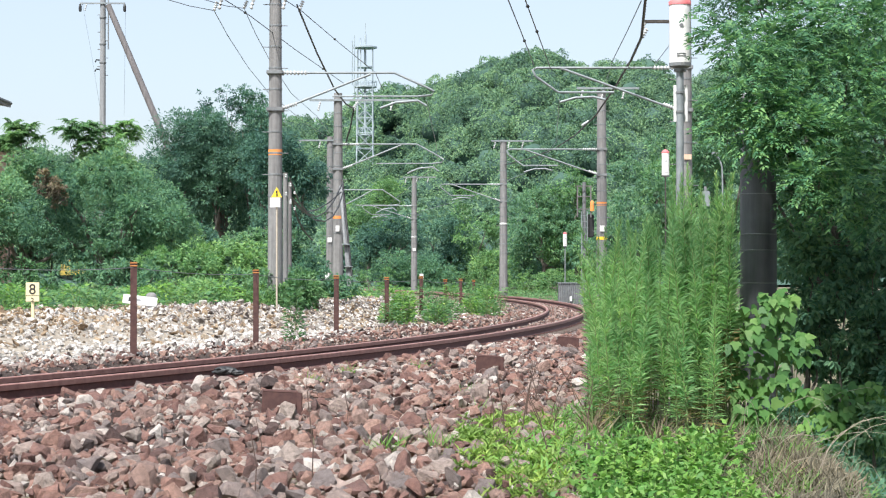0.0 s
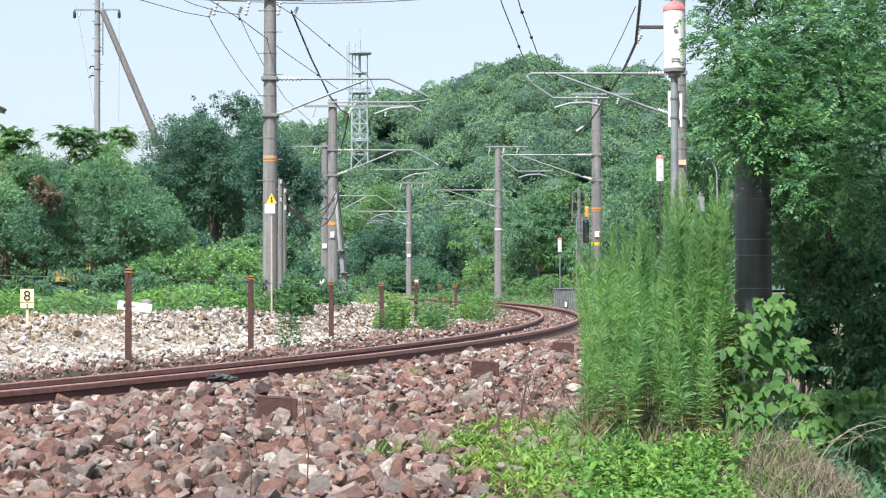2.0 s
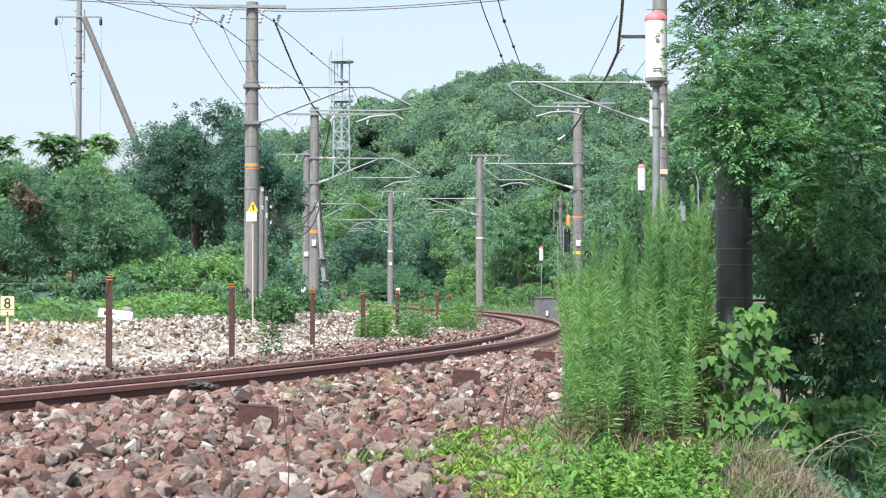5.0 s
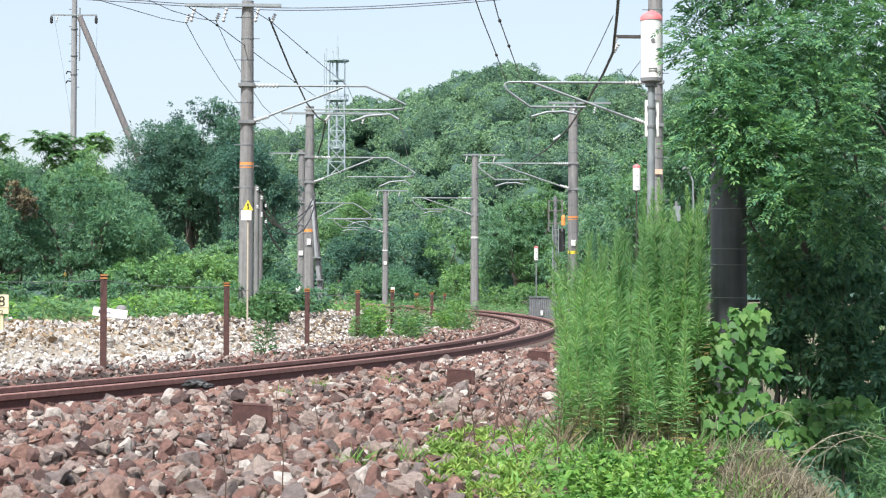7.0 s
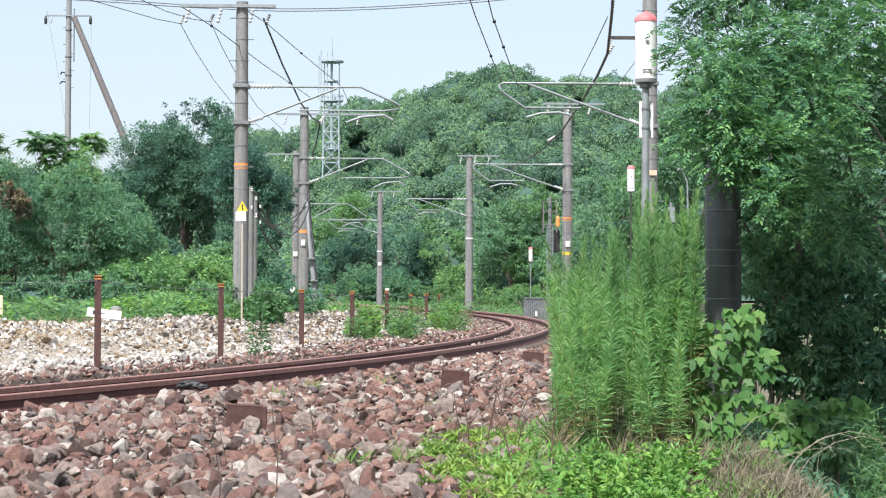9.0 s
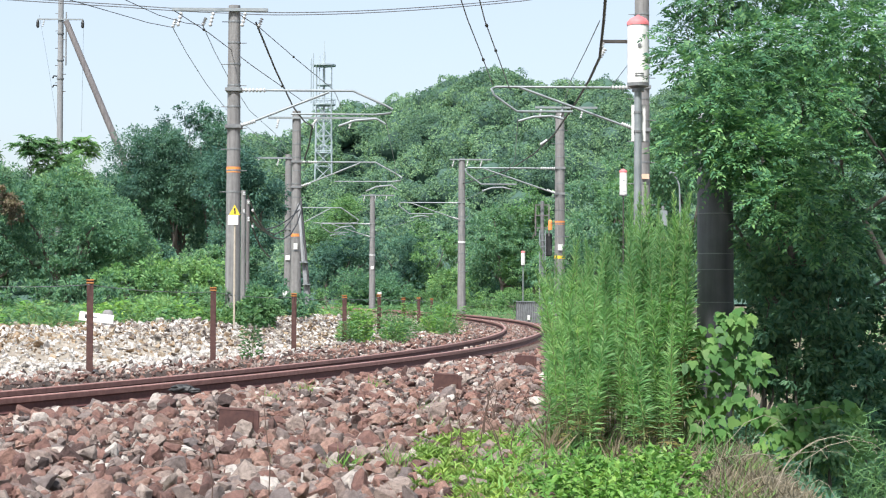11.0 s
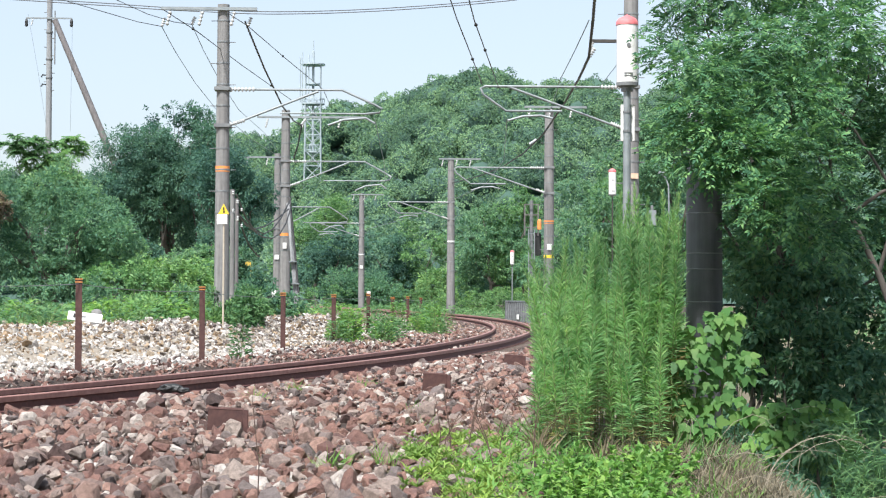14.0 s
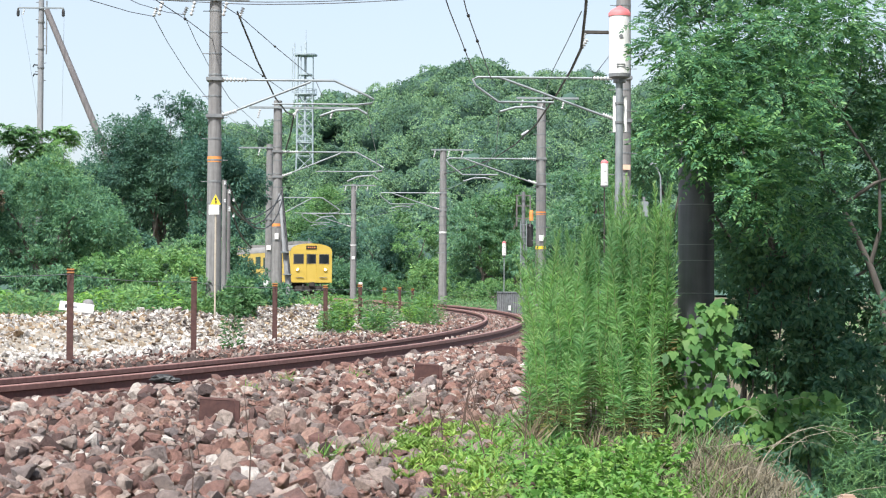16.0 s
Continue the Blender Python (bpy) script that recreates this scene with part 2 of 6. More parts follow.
M_LEAF_DARK = leaf_material("dark_leaves", (0.066, 0.158, 0.148), (0.094, 0.212, 0.182), (0.142, 0.278, 0.204), 0.6, 0.40, 0.35)
M_LEAF_MID = leaf_material("mid_leaves", (0.092, 0.220, 0.164), (0.138, 0.290, 0.190), (0.222, 0.380, 0.218), 0.6, 0.44, 0.3)
M_LEAF_LIGHT = leaf_material("light_leaves", (0.096, 0.226, 0.112), (0.150, 0.314, 0.142), (0.236, 0.396, 0.182), 0.5, 0.4, 0.4)
M_LEAF_TREE = leaf_material("near_tree_leaves", (0.048, 0.140, 0.100), (0.086, 0.218, 0.124), (0.176, 0.345, 0.158), 0.45, 0.34, 0.5)
M_LEAF_WEED = leaf_material("tall_weed_leaves", (0.160, 0.360, 0.150), (0.245, 0.475, 0.205), (0.375, 0.560, 0.270), 0.55, 0.53, 0.9)
M_LEAF_WITHERED = leaf_material("withered_leaves", (0.19, 0.15, 0.075), (0.28, 0.24, 0.11), (0.34, 0.36, 0.15), 0.7, 0.35, 1.5)
M_LEAF_GRASSY = leaf_material("pale_grassy_leaves", (0.17, 0.31, 0.075), (0.26, 0.42, 0.11), (0.38, 0.50, 0.17), 0.5, 0.4, 1.2)
M_LEAF_CREEPER = leaf_material("creeper_leaves", (0.14, 0.115, 0.105), (0.20, 0.165, 0.145), (0.22, 0.23, 0.15), 0.8, 0.3, 1.5)
M_LEAF_HERB = leaf_material("fresh_herb_leaves", (0.117, 0.281, 0.073), (0.188, 0.393, 0.100), (0.301, 0.479, 0.153), 0.5, 0.42, 1.2)


# ---- mesh helpers ----
class Geo:
    """Collects vertices and faces of one mesh."""

    def __init__(self):
        self.v, self.f, self.n = [], [], 0

    def add(self, verts, faces):
        self.v.append(np.asarray(verts, float).reshape(-1, 3))
        self.f += [tuple(i + self.n for i in face) for face in faces]
        self.n += len(self.v[-1])
        return self

    def box(self, centre, size, m=None, bevel=0.0):
        bm = bmesh.new()
        bmesh.ops.create_cube(bm, size=1.0, matrix=Matrix.Diagonal((*size, 1)))
        if bevel:
            bmesh.ops.bevel(bm, geom=bm.edges[:], offset=bevel, segments=2, affect="EDGES")
        mm = Matrix.Translation(centre) @ (m or Matrix())
        self.add([mm @ v.co for v in bm.verts], [[v.index for v in f.verts] for f in bm.faces])
        bm.free()
        return self

    def tube(self, points, radii, sides=8, caps=True):
        pts = [Vector(p) for p in points]
        if not hasattr(radii, "__len__"):
            radii = [radii] * len(pts)
        verts, faces, side = [], [], None
        for i, p in enumerate(pts):
            d = (pts[min(i + 1, len(pts) - 1)] - pts[max(i - 1, 0)]).normalized()
            if side is None:
                side = d.cross(Vector((0.3, 1, 0.1)) if abs(d.y) < 0.9 else Vector((1, 0, 0))).normalized()
            side = (side - d * side.dot(d)).normalized()
            up = d.cross(side)
            for k in range(sides):
                a = 2 * math.pi * k / sides
                verts.append(p + (side * math.cos(a) + up * math.sin(a)) * radii[i])
        for i in range(len(pts) - 1):
            for k in range(sides):
                a, b = i * sides + k, i * sides + (k + 1) % sides
                faces.append((a, b, b + sides, a + sides))
        if caps:
            n = len(verts)
            verts += verts[:sides] + verts[n - sides:n]
            faces.append(tuple(range(n, n + sides))[::-1])
            faces.append(tuple(range(n + sides, n + 2 * sides)))
        return self.add(verts, faces)

    def lathe(self, base, profile, sides=20):
        """Rings of (radius, height) round a vertical axis at base."""
        return self.tube([(base[0], base[1], base[2] + h) for r, h in profile], [r for r, h in profile], sides)

    def mesh(self, name, mat, smooth=False):
        me = bpy.data.meshes.new(name)
        me.from_pydata(np.concatenate(self.v).tolist() if self.v else [], [], self.f)
        me.materials.append(mat)
        if smooth:
            me.polygons.foreach_set("use_smooth", [len(f) <= 4 for f in self.f])
        me.update()
        return me

    def part(self, name, mat, parent=None, label="", smooth=False):
        ob = new(name, self.mesh(name, mat, smooth))
        if parent:
            ob.parent = parent
        if label:
            ob["label"] = label
        return ob


def thing(name, label, category, at=(0, 0, 0), group="", kind=""):
    ob = new(name)
    ob.location = at
    return tagged(ob, label, category, group, kind)


def quads_mesh(name, verts, mat, per=4):
    """A mesh of many separate faces of `per` corners, from an array (n, per, 3)."""
    n = len(verts)
    me = bpy.data.meshes.new(name)
    me.vertices.add(n * per)
    me.vertices.foreach_set("co", np.ascontiguousarray(verts, dtype=np.float32).ravel())
    me.loops.add(n * per)
    me.loops.foreach_set("vertex_index", np.arange(n * per, dtype=np.int32))
    me.polygons.add(n)
    me.polygons.foreach_set("loop_start", np.arange(0, n * per, per, dtype=np.int32))
    me.materials.append(mat)
    me.update(calc_edges=True)
    me.validate()
    return me


def unit(a):
    return a / np.maximum(np.linalg.norm(a, axis=-1, keepdims=True), 1e-9)


def leaf_faces(base, axis, length, width, rng, facing=None, shape="lance"):
    """Leaves as pointed faces with a bent midrib: array (n, corners, 3)."""
    n = len(base)
    axis = unit(axis)
    up = facing if facing is not None else np.array([0, -0.25, 1.0]) + rng.normal(0, 0.5, (n, 3))
    side = unit(np.cross(axis, up))
    nor = unit(np.cross(side, axis))
    L, W = np.broadcast_to(length, (n,))[:, None], np.broadcast_to(width, (n,))[:, None]
    if shape == "lance":
        pts = [(0, 0, 0), (0.35, 0.5, 0.06), (1, 0, -0.12), (0.45, -0.5, 0.06)]
    elif shape == "spray":
        pts = [(0, 0.5, 0), (1, 0, -0.08), (0, -0.5, 0)]
    elif shape == "lobed":
        pts = [(0, 0, 0), (-0.06, 0.26, 0.0), (0.18, 0.50, 0.03), (0.40, 0.58, -0.02), (0.48, 0.34, 0.04), (0.70, 0.27, 0.0), (1, 0, -0.16),
               (0.70, -0.27, 0.0), (0.48, -0.34, 0.04), (0.40, -0.58, -0.02), (0.18, -0.50, 0.03), (-0.06, -0.26, 0.0)]
    else:
        pts = [(0, 0, 0), (0.12, 0.42, 0.03), (0.45, 0.5, 0.05), (1, 0, -0.15), (0.45, -0.5, 0.05), (0.12, -0.42, 0.03)]
    return np.stack([base + axis * L * a + side * W * b + nor * L * c for a, b, c in pts], 1)


def clump(rng, n, centre, radii, shell=0.55):
    """Points through the outer part of an ellipsoid, and the ways outward."""
    d = unit(rng.normal(size=(n, 3)))
    r = rng.uniform(shell ** 3, 1, (n, 1)) ** (1 / 3)
    return np.asarray(centre) + d * r * np.asarray(radii), d


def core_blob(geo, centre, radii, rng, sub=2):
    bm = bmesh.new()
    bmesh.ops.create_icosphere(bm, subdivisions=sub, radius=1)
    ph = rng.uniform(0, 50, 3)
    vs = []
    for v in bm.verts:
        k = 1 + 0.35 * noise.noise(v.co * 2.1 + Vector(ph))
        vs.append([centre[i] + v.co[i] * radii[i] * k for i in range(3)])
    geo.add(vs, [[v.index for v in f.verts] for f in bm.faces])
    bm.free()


def crown_of(parent, clumps, density, size, mat, seed, aspect=0.42, droop=0.25, shape="lance", core=0.16):
    """Leaf crown from ellipsoid clumps [(centre, radii)], with solid cores coloured as inner shade."""
    rng = np.random.default_rng(seed)
    fs, g = [], Geo()
    for c, r in clumps:
        # each clump is broken into sprays, so that the outline stays uneven
        area = (r[0] * r[1] + r[1] * r[2] + r[0] * r[2]) * 4.2
        sprays = max(10, int(area * density / 26))
        sc, sd = clump(rng, sprays, c, r, 0.35)
        for p, d in zip(sc, sd):
            k = rng.integers(20, 32)
            rr = min(r) * rng.uniform(0.16, 0.34)
            pts, dd = clump(rng, k, p, (rr, rr, rr * 0.6), 0.1)
            ax = d * 0.7 + dd * 0.8 + rng.normal(0, 0.25, (k, 3))
            ax[:, 2] -= droop
            L = size * rng.uniform(0.6, 1.25, k)
            fs.append(leaf_faces(pts, ax, L, L * aspect, rng, shape=shape))
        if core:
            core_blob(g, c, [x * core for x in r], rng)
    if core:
        g.part("inner_crown", M_CROWN_SHADE, parent, smooth=True)
    ob = new("crown", quads_mesh("crown", np.concatenate(fs), mat, fs[0].shape[1]))
    ob.parent = parent
    return ob


def trunk_of(parent, base, tops, radius, seed, mat=None):
    rng = np.random.default_rng(seed)
    g = Geo()
    base = Vector(base)
    fork = base.lerp(Vector(np.mean(tops, axis=0).tolist()), 0.45)
    def limb(a, b, r0, r1):
        pts, rad = [], []
        for i in range(6):
            t = i / 5
            p = a.lerp(b, t) + Vector(rng.normal(0, 0.035, 3).tolist()) * (b - a).length * (1 if 0 < i < 5 else 0)
            pts.append(p); rad.append(r0 + (r1 - r0) * t)
        g.tube(pts, rad, 8)
    limb(base - Vector((0, 0, 0.3)), fork, radius, radius * 0.7)
    for t in tops:
        limb(fork, Vector(t), radius * 0.55, radius * 0.12)
    return g.part("trunk", mat or M_BARK, parent, smooth=True)


# ---- the line of the track ----
STEP, LENGTH = 0.25, 330.0


def centre_line():
    s = np.arange(0, LENGTH, STEP)
    bend = np.minimum(-0.012166 + 9.1e-05 * s, 0.0)
    turn = 0.510566 + np.concatenate([[0], np.cumsum(bend[:-1] * STEP)])
    x = -7.998 + np.concatenate([[0], np.cumsum(np.sin(turn[:-1]) * STEP)])
    y = 11.9485 + np.concatenate([[0], np.cumsum(np.cos(turn[:-1]) * STEP)])
    return s, x, y, turn


LS, LX, LY, LTURN = centre_line()
GAUGE_HALF = 0.566
RAIL_H = 0.174


def rail_top(s):
    return 0.166 + 0.003243 * np.minimum(s, 170)


def cant(s):
    return np.maximum(0.0376 - 0.000363 * s, 0)


def on_track(s, u=0.0, z=0.0):
    """A place s metres along the line, u metres to its outer side, z above the inner rail's head."""
    x, y, a = np.interp(s, LS, LX), np.interp(s, LS, LY), np.interp(s, LS, LTURN)
    return x + math.cos(a) * u, y - math.sin(a) * u, rail_top(s) + z, a


def track_coords(x, y):
    """Distance along the line and to its outer side, for arrays of places."""
    x, y = np.atleast_1d(x).astype(float), np.atleast_1d(y).astype(float)
    k = np.empty(len(x), int)
    for i in range(0, len(x), 4000):
        d = (x[i:i + 4000, None] - LX[None, ::2]) ** 2 + (y[i:i + 4000, None] - LY[None, ::2]) ** 2
        k[i:i + 4000] = d.argmin(1) * 2
    a = LTURN[k]
    u = (x - LX[k]) * np.cos(a) - (y - LY[k]) * np.sin(a)
    return LS[k], u


def smooth(x, a, b):
    t = np.clip((x - a) / (b - a), 0, 1)
    return t * t * (3 - 2 * t)


def ground_height(x, y):
    """Height of the ground: flat bed, heaped shoulder, rubble bank inside the curve, falling verge outside."""
    x, y = np.atleast_1d(x).astype(float), np.atleast_1d(y).astype(float)
    s, u = track_coords(x, y)
    foot = rail_top(s) - RAIL_H
    z = foot - 0.01
    z = z - smooth(u, 0.40, 0.60) * 0.03 + smooth(u, 0.85, 1.8) * 0.12 * smooth(-s, -48, -30) - smooth(u, 1.6, 3.0) * 0.15 * smooth(s, 30, 48)
    edge = x - (-0.2 + (y - 9.5) * 0.142)
    z = z - smooth(edge, 0.3, 2.2) * 0.16 - smooth(edge, 2.25, 4.2) * 1.1 * smooth(-y, -60, -30)
    bank = smooth(-u, 1.7, 4.2) * (0.56 - 0.36 * smooth(s, 30, 60)) + 0.10 * smooth(-u, 4.0, 5.2) * (1 - smooth(s, 30, 60))
    z = z + bank + 0.16 * smooth(-u, 0.72, 1.15) * (1 - smooth(-u, 1.7, 3.2)) * (1 - smooth(s, 30, 55))
    z = z + 0.05 * np.sin(x * 1.7 + 0.6 * y) * np.sin(y * 1.1 - 0.4 * x) * smooth(np.abs(u), 2.2, 3.5)
    return z


# ---- ground ----
def build_ground():
    xs = np.concatenate([-np.geomspace(1500, 31, 26), np.arange(-30, 30.1, 0.5), np.geomspace(31, 1500, 26)])
    ys = np.concatenate([-np.geomspace(600, 5, 12), np.arange(-4, 75, 0.5), np.geomspace(76, 4000, 40)])
    gx, gy = np.meshgrid(xs, ys)
    z = ground_height(gx.ravel(), gy.ravel())
    far = smooth(np.hypot(gx.ravel(), gy.ravel()), 90, 160)
    z = z * (1 - far) + 0.2 * far
    nx, ny = len(xs), len(ys)
    g = Geo()
    g.add(np.stack([gx.ravel(), gy.ravel(), z], 1), [(j * nx + i, j * nx + i + 1, (j + 1) * nx + i + 1, (j + 1) * nx + i) for j in range(ny - 1) for i in range(nx - 1)])
    tagged(g.part("ground", M_SOIL, smooth=True), "bare soil and leaf litter beside the railway", "ground", kind="structure")

    # the ballast bed lies on the soil as a strip along the line
    ss = np.arange(0, 210, 0.4)
    us = np.concatenate([np.arange(-1.9, -0.6, 0.25), np.arange(-0.5, 0.6, 0.25), np.arange(0.7, 5.4, 0.35)])
    v, f = [], []
    for s in ss:
        for u in us:
            x, y, _, _ = on_track(s, u)
            v.append((x, y, 0))
    v = np.array(v)
    v[:, 2] = ground_height(v[:, 0], v[:, 1]) + 0.03
    m = len(us)
    edge = v[:, 0] - (-0.2 + (v[:, 1] - 9.5) * 0.142)
    for i in range(len(ss) - 1):
        for k in range(m - 1):
            if edge[i * m + k] < 0.6 or us[k] < 2.2:
                f.append((i * m + k, i * m + k + 1, (i + 1) * m + k + 1, (i + 1) * m + k))
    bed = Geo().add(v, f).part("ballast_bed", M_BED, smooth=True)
    tagged(bed, "reddish brown ballast bed under the rails", "ballast", kind="structure")
    return bed


BED = build_ground()


# ---- broken stone ----
def stone_shapes(n, seed, corners=13, flat=0.6):
    """Angular shards: hulls of few corners thrown on a stretched, boxy body."""
    rng = np.random.default_rng(seed)
    made = []
    for _ in range(n):
        bm = bmesh.new()
        power = rng.uniform(2.0, 3.6)
        stretch = np.array((1.0, rng.uniform(0.55, 0.95), flat * rng.uniform(0.65, 1.3)))
        for p in rng.normal(size=(corners, 3)):
            q = 0.56 * p / (np.abs(p) ** power).sum() ** (1 / power) * stretch * rng.uniform(0.86, 1)
            bm.verts.new(q)
        bmesh.ops.convex_hull(bm, input=bm.verts[:])
        bmesh.ops.delete(bm, geom=[v for v in bm.verts if not v.link_faces], context="VERTS")
        bm.verts.index_update()
        made.append((np.array([v.co[:] for v in bm.verts]), [[v.index for v in f.verts] for f in bm.faces]))
        bm.free()
    return made


SHAPES = stone_shapes(36, 5, 15)
CHIPS = stone_shapes(20, 6, 8)


def turn_matrices(rng, n):
    q = unit(np.concatenate([rng.normal(0, 0.5, (n, 2)), rng.normal(0, 1, (n, 2))], 1))
    x, y, z, w = q.T
    return np.stack([1 - 2 * (y * y + z * z), 2 * (x * y - z * w), 2 * (x * z + y * w), 2 * (x * y + z * w), 1 - 2 * (x * x + z * z), 2 * (y * z - x * w), 2 * (x * z - y * w), 2 * (y * z + x * w), 1 - 2 * (x * x + y * y)], 1).reshape(n, 3, 3)


def stone_heap(name, xy, size, mat, seed, lift=0.25, parent=None, shapes=SHAPES):
    """Many stones joined into one mesh, lying on the ground at the places xy."""
    rng = np.random.default_rng(seed)
    n = len(xy)
    z = ground_height(xy[:, 0], xy[:, 1]) + 0.03
    rot, size = turn_matrices(rng, n), np.broadcast_to(size, (n,))
    g = Geo()
    kind = rng.integers(0, len(shapes), n)
    up = rng.uniform(-0.12, lift, n)
    for i in range(n):
        sv, sf = shapes[kind[i]]
        g.add((sv @ rot[i].T) * size[i] + (xy[i, 0], xy[i, 1], z[i] + up[i] * size[i]), sf)
    return g.part(name, mat, parent)


def scatter(rng, n, x0, x1, y0, y1):
    return np.stack([rng.uniform(x0, x1, n), rng.uniform(y0, y1, n)], 1)


def in_sector(xy, margin=0.03):
    return np.abs(xy[:, 0]) < xy[:, 1] * (0.29 + margin) + 0.6


def build_ballast():
    rng = np.random.default_rng(11)
    # near shoulder, outside the curve
    xy = scatter(rng, 52000, -9, 6, 7.6, 34)
    xy = xy[in_sector(xy)]
    s, u = track_coords(xy[:, 0], xy[:, 1])
    edge = xy[:, 0] - (-0.2 + (xy[:, 1] - 9.5) * 0.142)
    ok = (u > 0.72) & (edge < 0.5 + rng.normal(0, 0.35, len(xy))) & (rng.random(len(xy)) < np.clip(9.5 / xy[:, 1], 0.45, 1))
    xy, u = xy[ok], u[ok]
    size = rng.gamma(5, 1 / 5, len(xy)) * 0.100
    size = np.clip(size, 0.05, 0.23)
    order = np.argsort(np.hypot(xy[:, 0] + 1.2, xy[:, 1] - 9.6))
    near, rest = order[:300], order[300:]
    tagged(stone_heap("ballast_stones", xy[rest], size[rest], M_BALLAST, 12), "rusty brown and grey angular ballast stones", "ballast", kind="stuff")
    fill = scatter(rng, 19000, -7, 5, 8, 26)
    fill = fill[in_sector(fill)]
    fs, fu = track_coords(fill[:, 0], fill[:, 1])
    fe = fill[:, 0] - (-0.2 + (fill[:, 1] - 9.5) * 0.142)
    fill = fill[(fu > 0.78) & (fe < 0.7)]
    tagged(stone_heap("ballast_chips", fill, rng.uniform(0.035, 0.075, len(fill)), M_BALLAST, 17, 0.35, shapes=CHIPS), "small broken chips between the ballast stones", "ballast", kind="stuff")
    ballast = thing("ballast_shoulder", "loose angular ballast stones beside the rail", "ballast", kind="structure")
    z = ground_height(xy[near][:, 0], xy[near][:, 1]) + 0.03
    metals = [Geo().add(v, f).mesh("stone", M_BALLAST_ONE) for v, f in SHAPES]
    rot = turn_matrices(rng, 300)
    for i, k in enumerate(near):
        ob = new("stone", metals[i % len(metals)])
        m = Matrix(rot[i].tolist()).to_4x4()
        ob.matrix_basis = Matrix.Translation((xy[k, 0], xy[k, 1], z[i] + rng.uniform(-0.1, 0.25) * size[k])) @ m @ Matrix.Scale(size[k], 4)
        ob.parent = ballast
    # between and just inside the rails, and further round the curve
    n = 9500
    s = rng.uniform(2, 95, n)
    u = np.where(rng.random(n) < 0.55, rng.uniform(-0.48, 0.48, n), np.where(rng.random(n) < 0.5, rng.uniform(-1.9, -0.66, n), rng.uniform(0.9, 2.4, n)))
    P = np.array([on_track(a, b)[:2] for a, b in zip(s, u)])
    tagged(stone_heap("ballast_between_rails", P, rng.uniform(0.05, 0.12, n), M_BALLAST, 13, 0.15, shapes=CHIPS), "dusty brown ballast between the rails", "ballast", kind="stuff")
    n = 6500
    s, u = rng.uniform(2, 46, n), -rng.uniform(0.70, 2.3, n)
    P = np.array([on_track(a, b)[:2] for a, b in zip(s, u)])
    tagged(stone_heap("ballast_inner_shoulder", P, np.clip(rng.gamma(5, 0.017, n), 0.04, 0.16), M_BALLAST, 19, 0.3, shapes=CHIPS), "brown ballast stones along the inner rail", "ballast", kind="stuff")
    # rubble bank inside the curve
    n = 56000
    s = rng.uniform(0, 62, n)
    u = -rng.uniform(1.5, 6.4, n)
    P = np.array([on_track(a, b)[:2] for a, b in zip(s, u)])
    keep = (P[:, 1] > 14) & (P[:, 0] > -0.30 * P[:, 1]) & (u < -1.85 + rng.normal(0, 0.2, n))
    P, s, u = P[keep], s[keep], u[keep]
    wob = 0.6 * np.sin(P[:, 0] * 1.3 + 1.0) * np.cos(P[:, 1] * 0.7) + rng.normal(0, 0.45, len(P))
    sandy = (u < -3.3 + 0.5 * wob) & (P[:, 0] < -5.3 + wob)
    dark = ((P[:, 0] > -4.8 + wob) & (u < -2.9 + 0.4 * wob)) | (P[:, 0] > -1.8 + wob)
    white = ~(sandy | dark) | ((rng.random(len(P)) < 0.38) & (s < 44))
    tan = (~white) & (sandy | (rng.random(len(P)) < 0.45))
    grey = ~(white | tan)
    for sel, mat, label in ((white, M_WHITESTONE, "heap of white crushed stone"), (tan, M_TANSTONE, "tan sandy crushed stone"), (grey, M_GREYSTONE, "grey weathered ballast stones")):
        tagged(stone_heap("rubble_bank", P[sel], np.clip(rng.gamma(4, 0.0185, sel.sum()), 0.035, 0.18), mat, 14, 0.3, shapes=CHIPS), label, "rubble", kind="stuff")
    us = np.arange(-8.0, -1.6, 0.4)
    ss = np.arange(0, 62, 0.5)
    v = np.array([on_track(a, b)[:2] + (0,) for a in ss for b in us])
    v[:, 2] = ground_height(v[:, 0], v[:, 1]) + 0.034
    m = len(us)
    bank = Geo().add(v, [(i * m + k, i * m + k + 1, (i + 1) * m + k + 1, (i + 1) * m + k) for i in range(len(ss) - 1) for k in range(m - 1)]).part("stone_bank", M_TANBED, smooth=True)
    tagged(bank, "bank of pale crushed stone behind the fence", "stone bank", kind="structure")


build_ballast()


